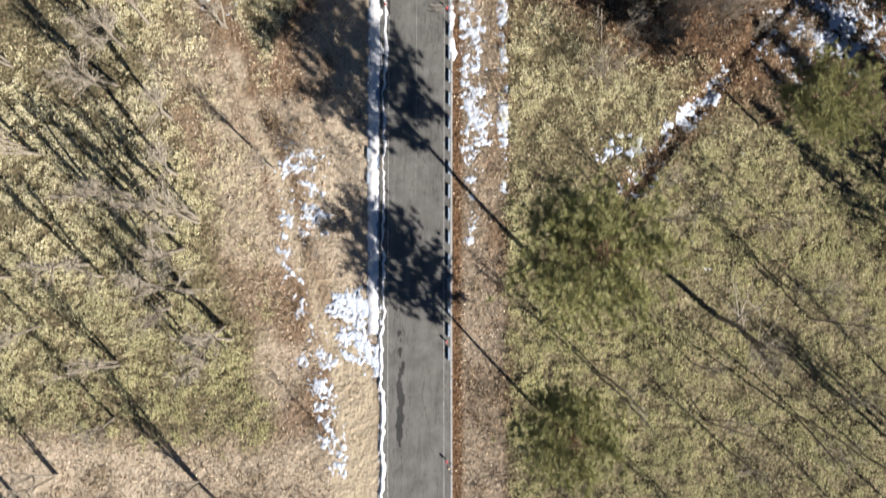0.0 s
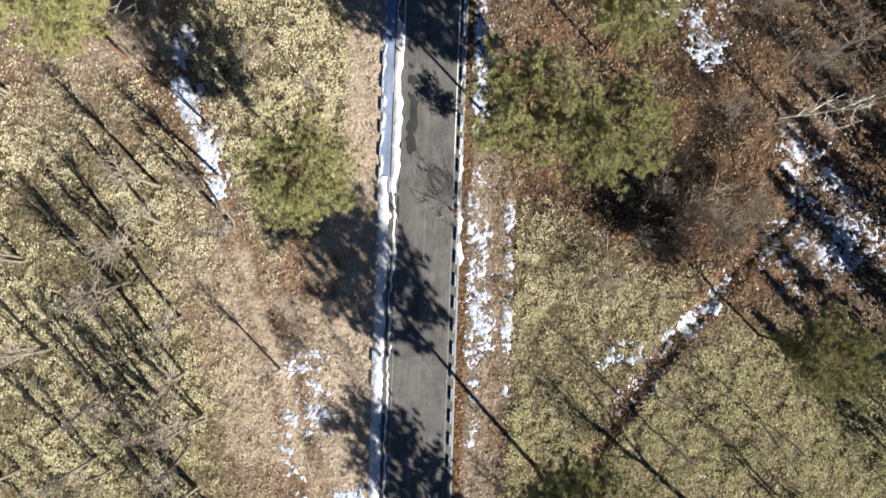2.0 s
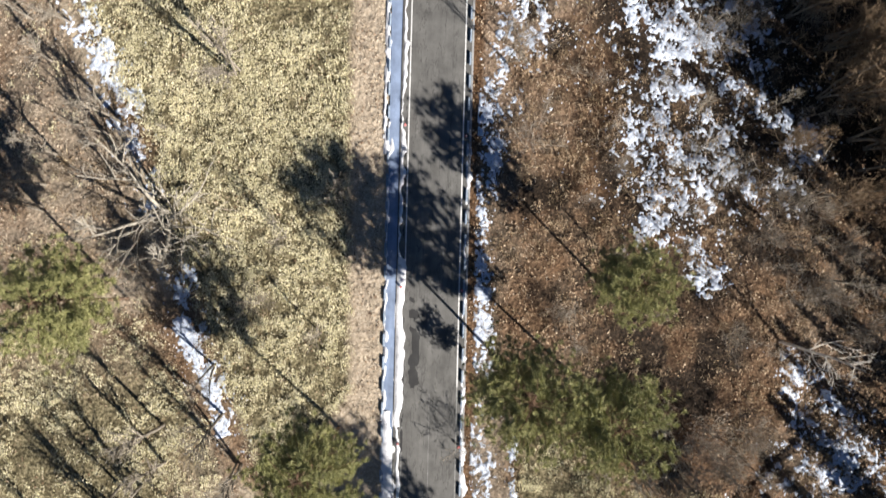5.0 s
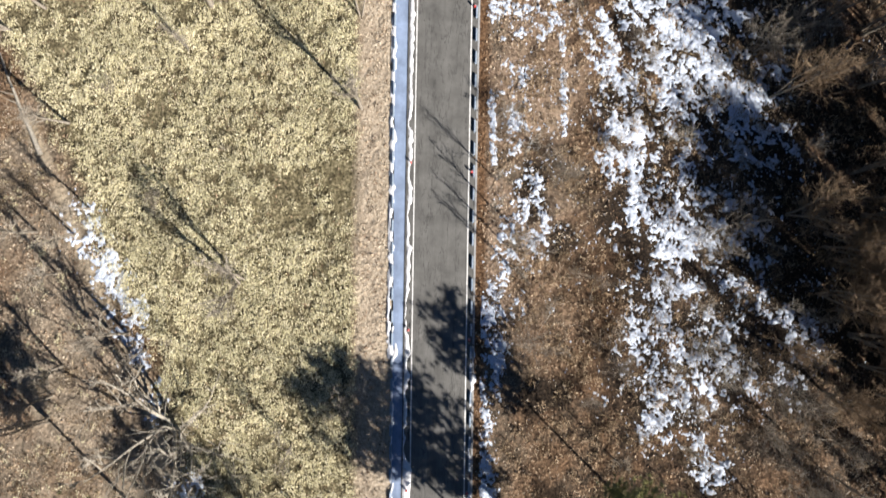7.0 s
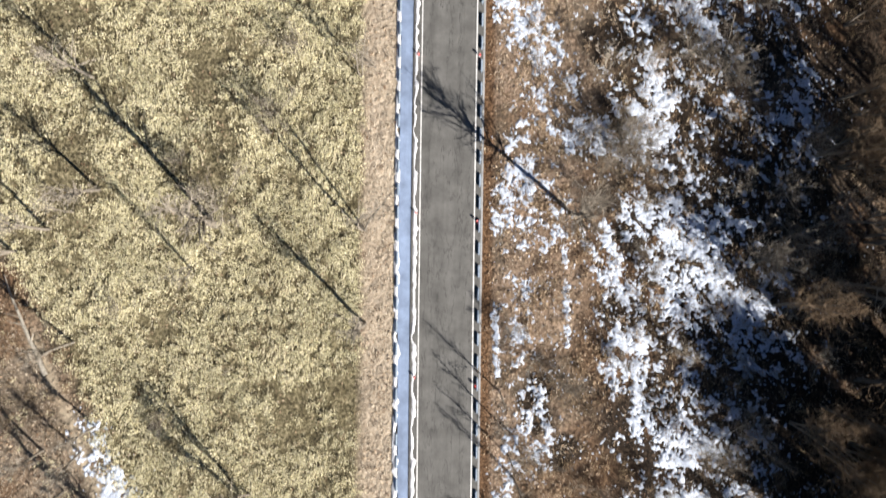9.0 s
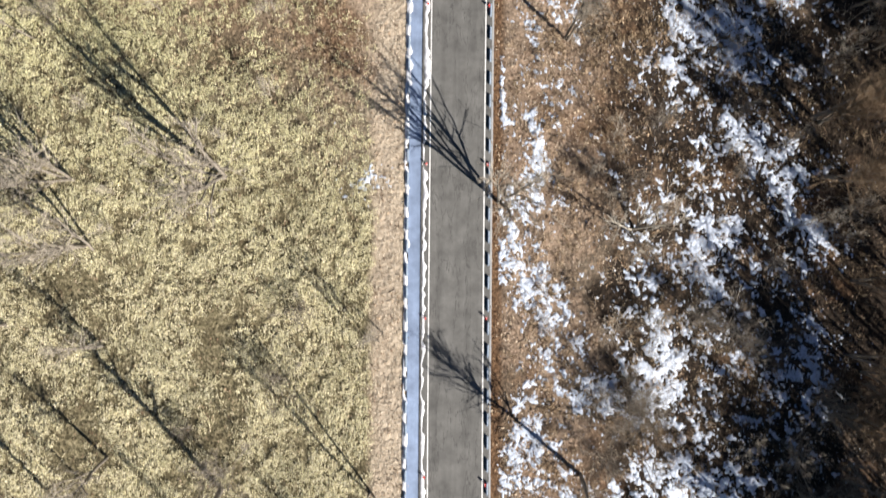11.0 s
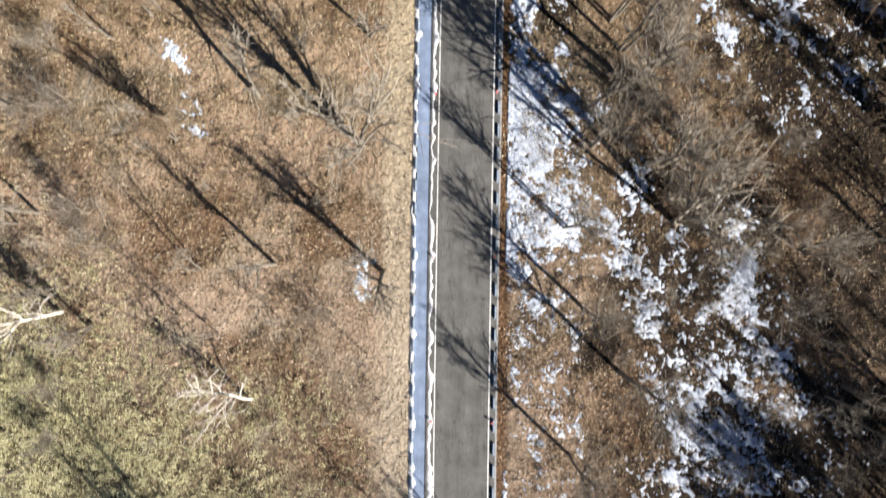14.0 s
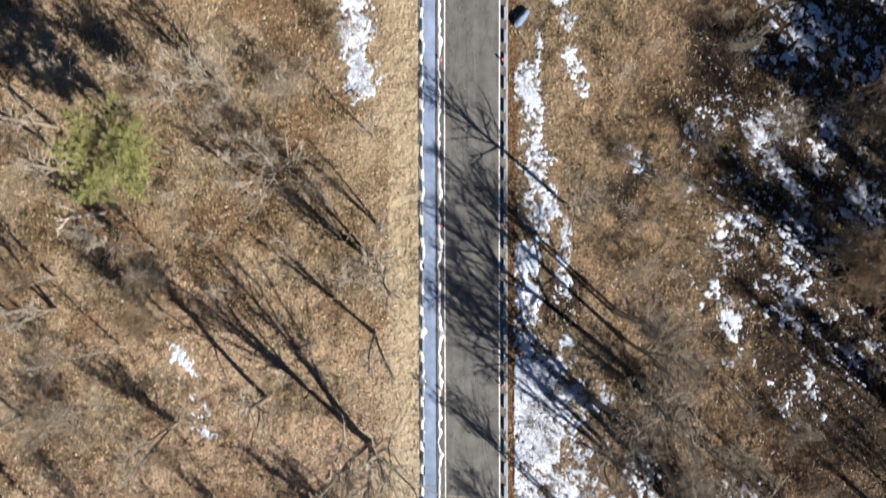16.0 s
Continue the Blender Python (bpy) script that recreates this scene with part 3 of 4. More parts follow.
ribbon("pavement", (-8.62, -8.90), -7.46, 0.12, WALKWAY, "blue-grey surfaced footway beside the road", y0=-12, thick=0.3)
ribbon("gutter", 0.75, 0.98, 0.03, CONCRETE, "narrow concrete channel at the road edge", thick=0.2)


def wet_patch(lo, hi, y0, y1, seed):
    """Melt water that has run along the asphalt, with a ragged outline."""
    xs, ys = np.arange(lo, hi, 0.08), np.arange(y0, y1, 0.12)
    go, gy = np.meshgrid(xs, ys, indexing="ij")
    mid = np.abs(go - (lo + hi) / 2) / ((hi - lo) / 2)
    ends = np.clip(np.minimum(gy - y0, y1 - gy) / 3.0, 0, 1)
    inside = fbm(go + seed, gy, 0.9, 3, 2) + 0.5 * fbm(go * 2.5, gy + seed, 4.0, 2, 1) > 0.62 + 0.5 * mid ** 2 + 0.35 * (1 - ends)
    faces = grid_faces(len(xs), len(ys))
    faces = faces[inside.ravel()[faces].all(1)]
    used, inverse = np.unique(faces, return_inverse=True)
    verts = np.stack([road_x(gy) + go, gy, np.full_like(go, 0.025)], 2).reshape(-1, 3)
    me = mesh_of("wet_patch", verts[used], inverse.reshape(faces.shape), WET)
    tagged(new("wet_patch", me), "dark wet streak of melt water on asphalt", "wet patch", kind="stuff")


wet_patch(-6.1, -4.3, 32, 45, 3)
wet_patch(-6.95, -6.5, 48, 66, 4)
wet_patch(-5.6, -4.4, -27, -11, 8)
wet_patch(-6.7, -6.2, 24, 47, 11)


def snow_bank(y0, y1, lo, hi, thick, width, name="snow_bank", bare=0.0):
    """Ploughed snow along the road: a wavy ridge."""
    ys, os = np.arange(y0, y1, 0.2), np.arange(lo - 1.2, hi + 1.2, 0.09)
    gy, go = np.meshgrid(ys, os, indexing="ij")
    wob = (value_noise(gy / 1.6, gy * 0 + 3, 1) - 0.5) * 0.8 + (value_noise(gy / 0.55, gy * 0 + 7, 2) - 0.5) * 0.7 + (value_noise(gy / 5.0, gy * 0 + 2, 3) - 0.5) * 0.5
    mid, half = (lo + hi) / 2, (hi - lo) / 2
    d = np.abs(go - mid - 0.35 * wob) / (half * (1 + width * wob))
    z = thick * (1 - d ** 2) + 0.03 * (fbm(go, gy, 0.5, 3, 5) - 0.5) - bare * smooth(0.42, 0.60, fbm(gy, go, 1.1, 3, 2))
    z = np.maximum(z, -0.08)
    keep = z > -0.06
    verts = np.stack([road_x(gy) + go, gy, z + np.where(go < -7.42, 0.13, 0.03)], 2).reshape(-1, 3)
    faces = grid_faces(len(ys), len(os))
    faces = faces[keep.ravel()[faces].any(1)]
    me = mesh_of(name, verts, faces, BANK, True)
    tagged(new(name, me), "dirty white ploughed snow left along the kerb", "snow bank", kind="stuff")


snow_bank(-40, -11, -7.35, -6.85, 0.20, 0.6)
snow_bank(-12, 30, -8.66, -7.50, 0.15, 0.35, bare=0.05)
snow_bank(-12, 29, -7.12, -6.82, 0.09, 0.7, bare=0.04)
snow_bank(28, 48, -7.44, -6.46, 0.17, 0.22)
snow_bank(47, 64, -7.36, -6.90, 0.12, 1.0, bare=0.06)
snow_bank(28, 64, -8.75, -8.45, 0.08, 1.0, bare=0.11)
snow_bank(58, 250, -7.28, -6.88, 0.10, 1.3, bare=0.07)
snow_bank(60, 250, -9.3, -8.94, 0.06, 1.0, bare=0.07)
snow_bank(20, 62, 0.45, 0.85, 0.08, 1.2, bare=0.12)


def build_snow():
    step = 0.10
    for y0 in range(-34, 250, 6):
        y1 = y0 + 6
        lines = [line for line in SNOW_LINES if min(p[1] for p in line[2]) - 3 * line[0] < y1 and max(p[1] for p in line[2]) + 3 * line[0] > y0]
        for x0 in range(-48, 56, 8):
            near = [line for line in lines if min(p[0] for p in line[2]) - 3 * line[0] < x0 + 8 and max(p[0] for p in line[2]) + 3 * line[0] > x0]
            if not near:
                continue
            xs, ys = x0 + step * np.arange(int(8 / step) + 2), y0 + step * np.arange(int(6 / step) + 2)
            gx, gy = np.meshgrid(xs, ys, indexing="ij")
            z = snow_depth(gx, gy, near)
            off = gx - road_x(gy)
            z = np.where((off > np.where(gy < -8, -7.0, -9.3)) & (off < 1.7), -1, np.minimum(z, 0.11))
            keep = (z > -0.03).ravel()
            if not keep.any():
                continue
            verts = np.stack([gx, gy, relief(gx, gy) + np.maximum(z, -0.07) + 0.012], 2).reshape(-1, 3)
            faces = grid_faces(len(xs), len(ys))
            faces = faces[keep[faces].any(1)]
            used, inverse = np.unique(faces, return_inverse=True)
            SNOW_SHEETS.setdefault(y0 // 48, []).append((verts[used], inverse.reshape(faces.shape)))
    # loose crumbs round the sheets
    rng = np.random.RandomState(8)
    for width, thick, pts in SNOW_LINES:
        for (ax, ay), (bx, by) in zip(pts, pts[1:]):
            n = int(1.7 * (math.hypot(bx - ax, by - ay) + width) * 3.2 * width)
            t, r = rng.rand(n), rng.normal(0, 1.25 * width, (n, 2))
            x, y = ax + t * (bx - ax) + r[:, 0], ay + t * (by - ay) + r[:, 1]
            off = x - road_x(y)
            ok = ((off < -9.4) | (off > 2.0)) & (fbm(x, y, 2.0, 3, 3) > 0.46)
            x, y = x[ok], y[ok]
            m = len(x)
            if not m:
                continue
            a = rng.uniform(0, 2 * np.pi, (m, 1)) + np.arange(5) * 2 * np.pi / 5
            rad = (0.04 + 0.12 * rng.rand(m, 1) ** 2) * rng.uniform(0.55, 1.3, (m, 5))
            z = relief(x, y)[:, None] + 0.02 + 0.03 * rng.rand(m, 5)
            ring = np.stack([x[:, None] + rad * np.cos(a), y[:, None] + rad * np.sin(a), z], 2)
            top = np.stack([x, y, relief(x, y) + 0.07], 1)[:, None]
            verts = np.concatenate([ring, top], 1).reshape(-1, 3)
            base = 6 * np.arange(m)[:, None]
            faces = np.stack([np.stack([base[:, 0] + k, base[:, 0] + (k + 1) % 5, base[:, 0] + 5], 1) for k in range(5)], 1).reshape(-1, 3)
            CRUMBS.append((verts, faces))
    me = mesh_of("snow_crumbs", *joined(CRUMBS), SNOW)
    tagged(new("snow_crumbs", me), "scattered small remains of white snow on leaf litter", "snow", kind="stuff")
    for sheets in SNOW_SHEETS.values():
        me = mesh_of("snow", *joined(sheets), SNOW, True)
        tagged(new("snow", me), "melting white snow broken up by brown leaf litter", "snow", kind="stuff")


SNOW_SHEETS, CRUMBS = {}, []
build_snow()


# ---- undergrowth ----
def scatter(seed, density, keep, area=(-62, 56, -38, 250)):
    rng = np.random.RandomState(seed)
    x0, x1, y0, y1 = area
    n = int(density * (x1 - x0) * (y1 - y0))
    x, y = rng.uniform(x0, x1, n), rng.uniform(y0, y1, n)
    ok = rng.rand(n) < keep(x, y)
    off = x - road_x(y)
    ok &= (off < -9.4) | (off > 1.1)
    return x[ok], y[ok], rng


def blades(x, y, z, rng, length, width, pitch, per, spread_r):
    """Leaves as single bent quads, several to a clump."""
    n = len(x) * per
    cx = np.repeat(x, per) + rng.normal(0, spread_r, n)
    cy = np.repeat(y, per) + rng.normal(0, spread_r, n)
    cz = np.repeat(z, per) * rng.uniform(0.55, 1.15, n)
    az, el = rng.uniform(0, 2 * np.pi, n), np.radians(rng.normal(pitch, 22, n))
    ln, wd = length * rng.uniform(0.6, 1.3, n), width * rng.uniform(0.7, 1.3, n)
    d = np.stack([np.cos(az) * np.cos(el), np.sin(az) * np.cos(el), np.sin(el)], 1) * ln[:, None]
    tilt = rng.normal(0, 0.45, n)
    s = np.stack([-np.sin(az), np.cos(az), tilt], 1) * wd[:, None] / 2
    base = np.stack([cx, cy, cz + relief(cx, cy)], 1)
    verts = np.stack([base - 0.3 * s, base + 0.5 * d + s, base + d - np.array([0, 0, 1]) * (0.12 * ln[:, None]), base + 0.5 * d - s], 1)
    return verts.reshape(-1, 3), np.arange(4 * n).reshape(n, 4)


def build_undergrowth():
    def bamboo(x, y):
        s = cover(x, y)[0]
        open_south = smooth(60, 35, y)
        return s * smooth(0.26 + 0.08 * open_south, 0.49 + 0.08 * open_south, fbm(x, y, 1.2, 3, 1)) * smooth(0.20, 0.48, fbm(x, y, 8, 3, 4))
    x, y, rng = scatter(3, 7.4, bamboo)
    z = 0.20 + 0.34 * fbm(x, y, 2.4, 3, 0)
    me = mesh_of("dwarf_bamboo", *blades(x, y, z, rng, 0.215, 0.092, 8, 12, 0.23), SASA)
    tagged(new("dwarf_bamboo", me), "pale yellow-green dwarf bamboo leaves covering the slope", "dwarf bamboo", kind="stuff")

    def dead(x, y):
        sasa, straw, soil = cover(x, y)
        return np.clip(1 - 0.82 * sasa, 0, 1) * (1 - 0.8 * soil) * (1 - 0.6 * straw) * smooth(0.40, 0.60, fbm(x, y, 1.4, 3, 5)) * (1 - 0.75 * damp_and_shade(x, y)) * (1 - 0.3 * tan_floor(x, y))
    x, y, rng = scatter(5, 3.6, dead)
    me = mesh_of("leaf_litter", *blades(x, y, np.full(len(x), 0.10), rng, 0.27, 0.165, 10, 3, 0.40), LITTER)
    tagged(new("leaf_litter", me), "brown fallen leaves and dead bracken on the ground", "leaf litter", kind="stuff")

    def hay(x, y):
        sasa, straw, soil = cover(x, y)
        return np.maximum(straw, 0.6 * tan_floor(x, y)) * (1 - sasa) * (1 - soil)
    x, y, rng = scatter(7, 3.2, hay)
    me = mesh_of("dry_grass", *blades(x, y, np.full(len(x), 0.04), rng, 0.38, 0.065, 12, 5, 0.28), HAY)
    tagged(new("dry_grass", me), "straw-coloured dry grass on the verge", "grass", kind="stuff")

    def bracken(x, y):
        sasa, straw, soil = cover(x, y)
        off = x - road_x(y)
        wild = np.where(off > 0, smooth(4.5, 7, off), smooth(-15, -18, off) * smooth(135, 160, y))
        return wild * (1 - sasa) * (1 - 0.8 * damp_and_shade(x, y)) * smooth(0.34, 0.56, fbm(x, y, 5, 3, 2))
    x, y, rng = scatter(13, 0.34, bracken)
    me = mesh_of("dead_bracken", *blades(x, y, np.full(len(x), 0.42), rng, 0.42, 0.075, -16, 34, 0.30), BRACKEN)
    tagged(new("dead_bracken", me), "collapsed mounds of tan dead bracken", "bracken", kind="stuff")

    def brush(x, y):
        sasa, straw, soil = cover(x, y)
        off = x - road_x(y)
        return (1 - 0.85 * sasa) * (1 - soil) * smooth(0.36, 0.62, fbm(x, y, 5, 4, 2)) * smooth(-11, -16, off + 30 * (off > 0)) + (off > 3) * (1 - sasa) * smooth(0.30, 0.6, fbm(x, y, 6, 3, 3))
    x, y, rng = scatter(9, 3.4, lambda x, y: brush(x, y) * (1 - 0.6 * tan_floor(x, y)) * smooth(0.38, 0.56, fbm(x, y, 1.5, 2, 0)))
    me = mesh_of("brushwood", *blades(x, y, np.full(len(x), 0.12), rng, 0.85, 0.050, 48, 5, 0.26), BRUSH)
    tagged(new("brushwood", me), "tangle of dry brown stalks and thin twigs", "brushwood", kind="stuff")


build_undergrowth()


# ---- trees ----
def tube(points, radii, sides):
    """Rings joined into a tapered tube: vertices and quads."""
    pts, rad = np.asarray(points, float), np.asarray(radii, float)
    way = np.gradient(pts, axis=0)
    way /= np.linalg.norm(way, axis=1)[:, None] + 1e-9
    ref = np.where(np.abs(way[:, 2:3]) > 0.8, [[1.0, 0, 0]], [[0, 0, 1.0]])
    u = np.cross(way, ref)
    u /= np.linalg.norm(u, axis=1)[:, None] + 1e-9
    v = np.cross(way, u)
    a = np.arange(sides) * 2 * np.pi / sides
    ring = np.cos(a)[None, :, None] * u[:, None] + np.sin(a)[None, :, None] * v[:, None]
    verts = (pts[:, None] + ring * rad[:, None, None]).reshape(-1, 3)
    k, n = np.arange(sides), np.arange(len(pts) - 1)
    a0 = (n[:, None] * sides + k[None]).ravel()
    a1 = (n[:, None] * sides + (k[None] + 1) % sides).ravel()
    return verts, np.stack([a0, a1, a1 + sides, a0 + sides], 1)


def stem(rng, start, way, length, r0, r1, steps, wander, lift):
    """A branch that wanders and bends upward."""
    p, d, pts = np.array(start, float), np.array(way, float), [np.array(start, float)]
    for _ in range(steps):
        d = d + rng.normal(0, wander, 3) + np.array([0, 0, lift])
        d /= np.linalg.norm(d)
        p = p + d * length / steps
        pts.append(p.copy())
    return np.array(pts), np.linspace(r0, r1, steps + 1)


def out_from(rng, d, angle):
    side = rng.normal(0, 1, 3)
    side -= d * (side @ d)
    side /= np.linalg.norm(side) + 1e-9
    return d * math.cos(angle) + side * math.sin(angle)


def bare_tree_meshes(seed, height, stems, limbs, reach, first, bark, twig, forks=4, sprigs=4, girth=1.0, splay=0.28, rise=(35, 65), split=True):
    """A leafless tree: the meshes of trunk, limbs and twigs."""
    rng = np.random.RandomState(seed)
    wood, limb, fine = [], [], []
    for s in range(stems):
        lean = 0.06 if stems == 1 else splay
        d0 = np.array([rng.normal(0, lean), rng.normal(0, lean), 1.0])
        d0 /= np.linalg.norm(d0)
        h = height * rng.uniform(0.85, 1.0)
        r = 0.0150 * girth * height / math.sqrt(stems)
        pts, rad = stem(rng, (rng.normal(0, 0.1) * (stems - 1), rng.normal(0, 0.1) * (stems - 1), -0.2), d0, h, r * 1.25, 0.025, 10, 0.045, 0.02)
        rad = 0.03 + (rad[0] - 0.03) * (1 - np.linspace(0, 1, 11) ** 1.5)
        wood.append(tube(pts, rad, 8))
        for b in range(max(3, limbs // stems)):
            f = first + (0.97 - first) * (b + rng.rand()) / max(3, limbs // stems)
            i = min(int(f * 10), 9)
            at = pts[i] + (pts[i + 1] - pts[i]) * (f * 10 - i)
            d = out_from(rng, pts[i + 1] - pts[i], radians(rng.uniform(*rise)))
            d /= np.linalg.norm(d)
            ln = reach * height * (1.15 - f) * rng.uniform(0.7, 1.2)
            lp, lr = stem(rng, at, d, ln, rad[i] * 0.62, 0.034 * girth, 6, 0.13, 0.07)
            limb.append(tube(lp, lr, 5))
            for k in range(forks):
                j = rng.randint(1, 6)
                d2 = lp[j + 1] - lp[j] if j < 6 else lp[6] - lp[5]
                d2 = out_from(rng, d2 / np.linalg.norm(d2), radians(rng.uniform(25, 60)))
                sp, sr = stem(rng, lp[j], d2, ln * rng.uniform(0.3, 0.6), lr[j] * 0.7, 0.022 * girth, 3, 0.15, 0.06)
                fine.append(tube(sp, sr, 3))
                for q in range(sprigs):
                    j2 = rng.randint(1, 4)
                    d3 = out_from(rng, (sp[j2] - sp[j2 - 1]) / np.linalg.norm(sp[j2] - sp[j2 - 1]), radians(rng.uniform(20, 60)))
                    tp, tr = stem(rng, sp[j2], d3, ln * rng.uniform(0.14, 0.3), 0.020 * girth, 0.012 * girth, 1, 0.15, 0.05)
                    fine.append(tube(tp, tr, 3))
    if not split:
        return [mesh_of("trunk", *one, bark, True) for one in wood] + [mesh_of("canopy", *joined(limb + fine), twig, True)]
    if stems > 4:
        return [mesh_of("stem", *one, bark, True) for one in wood] + [mesh_of("canopy", *joined(limb + fine), twig, True)]
    return [mesh_of("trunk", *joined(wood), bark, True)] + [mesh_of("limb", *one, bark, True) for one in limb] + [mesh_of("canopy", *joined(fine), twig, True)]


def thing(name, label, category, group=""):
    return tagged(new(name), label, category, group)


def add_parts(meshes, root):
    for me in meshes:
        kind = me.name.split(".")[0]
        ob = part(kind, me, None, root)
        if kind in ("canopy", "framework", "crown"):
            tagged(ob, kind="stuff")


def make_bare_tree(seed, height, **shape):
    meshes = bare_tree_meshes(seed, height, **shape)
    root = thing("bare_tree", "leafless grey broadleaf tree standing in winter undergrowth", "tree", "bare trees of the wood")
    add_parts(meshes, root)
    return root


TALL_TREES_1 = [(-35.0, -22.4, 9), (53.8, -21.9, 12), (-22.1, -13.1, 10.1), (34.0, -8.7, 15.8), (-26.5, 0.3, 13.5), (-18.1, 6.5, 8.1), (-37.4, 15.2, 12), (-41.2, 60.4, 6.5), (-39.6, 61.8, 9.6), (-13.6, 89.3, 11.5), (32.9, 98.3, 5.4), (-31.5, 100.5, 17.2), (36.5, 101.2, 5.5), (41.5, 159.3, 8.8), (38.1, 161.9, 7.6), (40.1, 163.3, 8.7), (-15.0, 175.4, 14.6), (-27.7, 175.9, 12.0), (-16.9, 176.9, 10.9), (25.7, 189.0, 8.6), (43.8, 189.0, 5.2), (-40.5, 192.3, 10.4), (18.8, 192.7, 10.5), (-30.1, 195.4, 13.8)]
TALL_TREES_2 = [(-17.1, 203.0, 11.6), (43.5, 204.6, 6.6), (-54.5, 206.0, 12), (-17.6, 211.2, 7.7), (-16.9, 215.8, 9.1), (-54.3, 227.0, 10), (-50.0, 231.3, 11)]
THIN_TREES_1 = [(-35.2, -25.0, 3.8), (-12.1, -22.4, 5.5), (-24.0, -20.5, 3.7), (51.7, -16.7, 5.1), (-25.8, -15.8, 4.9), (46.1, -8.6, 3.4), (52.7, -2.7, 3.5), (37.1, 1.7, 6.3), (-30.9, 16.6, 7.1), (21.8, 23.5, 5.5), (-15.6, 38.6, 8.6), (-20.2, 49.6, 8.7), (-21.5, 51.3, 6.1), (-47.7, 55.1, 4.5), (-37.3, 60.0, 8), (-34.7, 61.3, 4.3), (4.4, 71.6, 8.5), (3.9, 74.1, 7.5), (2.5, 78.2, 7.0), (2.7, 81.6, 7.5), (-28.9, 83.7, 3.5), (-33.9, 95.0, 10.6), (-14.0, 100.2, 15.9), (-47.6, 101.2, 8), (-25.5, 111.4, 6.3), (-14.8, 118.2, 10.1), (-13.3, 119.3, 7.3), (-54.9, 152.5, 10), (-40.0, 156.0, 5.9), (-16.6, 165.6, 6.1)]
THIN_TREES_2 = [(-34.1, 167.8, 8.9), (-38.7, 169.6, 5.9), (-26.9, 169.6, 5.3), (-54.0, 172.4, 8), (-51.4, 172.8, 8), (-36.2, 175.0, 10.7), (-53.2, 175.1, 5.1), (-21.5, 183.6, 7.0), (-34.8, 184.3, 4.9), (44.3, 191.2, 4.3), (18.0, 194.4, 4.9), (-41.3, 199.5, 5.0), (-46.9, 201.6, 10), (12.8, 215.9, 5.8), (-28.8, 222.3, 7.0), (-17.3, 226.0, 9.6)]
BROOM_TREES_1 = [(-47.6, 128.6, 14), (-49.8, 136.1, 12.5), (-27.1, 68.5, 11.2), (0.0, 134.8, 14.9), (-32.2, 137.0, 17.3), (34.1, 179.3, 11.0), (22.2, 189.7, 11.0), (-18.0, 190.0, 20.5), (-16.2, 210.5, 13.7), (-32.8, 221.6, 6.8), (-40.6, 230.1, 11), (-35.7, 232.1, 11), (19.3, 182.2, 19.5)]

KINDS = [make_bare_tree(11, 12, girth=1.08, stems=1, limbs=13, reach=0.50, first=0.34, bark=BARK, twig=TWIGS, rise=(18, 42)),
         make_bare_tree(12, 12, girth=1.05, stems=1, limbs=15, reach=0.44, first=0.40, bark=BARK, twig=TWIGS, rise=(20, 45)),
         make_bare_tree(13, 12, girth=1.12, stems=2, limbs=14, reach=0.44, first=0.36, bark=BARK, twig=TWIGS, splay=0.14, rise=(18, 42)),
         make_bare_tree(14, 12, girth=1.1, stems=1, limbs=12, reach=0.56, first=0.28, bark=BARK, twig=TWIGS, rise=(22, 50)),
         make_bare_tree(15, 12, girth=1.15, stems=3, limbs=15, reach=0.40, first=0.32, bark=BARK, twig=TWIGS, splay=0.16, rise=(15, 38))]
SLIM = [make_bare_tree(17, 12, girth=0.62, stems=1, limbs=12, reach=0.42, first=0.32, bark=BARK, twig=TWIGS, forks=4, rise=(18, 45)),
        make_bare_tree(18, 12, girth=0.62, stems=2, limbs=12, reach=0.38, first=0.34, bark=BARK, twig=TWIGS, forks=4, splay=0.12, rise=(18, 40)),
        make_bare_tree(19, 12, girth=0.56, stems=1, limbs=10, reach=0.46, first=0.24, bark=BARK, twig=TWIGS, forks=4, rise=(18, 45))]
BROOMS = [make_bare_tree(26, 12, girth=1.25, stems=4, limbs=26, reach=0.46, first=0.20, bark=BARK, twig=TWIGS, splay=0.15, rise=(10, 30)),
          make_bare_tree(27, 12, girth=1.2, stems=3, limbs=24, reach=0.50, first=0.18, bark=BARK, twig=TWIGS, splay=0.16, rise=(10, 32))]
CROWNED = [make_bare_tree(28, 12, girth=1.0, stems=1, limbs=15, reach=0.58, first=0.46, bark=BARK, twig=BARK, forks=6, sprigs=4, rise=(28, 60)),
           make_bare_tree(29, 12, girth=0.95, stems=2, limbs=18, reach=0.52, first=0.42, bark=BARK, twig=BARK, forks=6, sprigs=5, splay=0.12, rise=(25, 55))]
for tree in CROWNED:
    tagged(tree, "leafless tree with a forked spreading crown near the road")
for tree in BROOMS:
    tagged(tree, "leafless grey tree with several steep upswept stems")
for tree in SLIM:
    tree.name = "slender_tree"
    tagged(tree, "slender leafless tree with pale grey branches")
SPREADING = [make_bare_tree(16, 12, stems=4, limbs=30, reach=0.56, first=0.14, bark=GREY_WOOD, twig=GREY_WOOD, girth=1.7, splay=0.5)]
tagged(SPREADING[0], "wide spreading leafless tree with pale grey limbs", group="spreading trees of the wood")
SHRUBS = [make_bare_tree(21, 6, stems=5, limbs=16, reach=0.55, first=0.15, bark=TWIGS, twig=TWIGS, forks=4, girth=0.55),
          make_bare_tree(22, 6, stems=7, limbs=21, reach=0.48, first=0.12, bark=TWIGS, twig=TWIGS, forks=4, girth=0.55)]
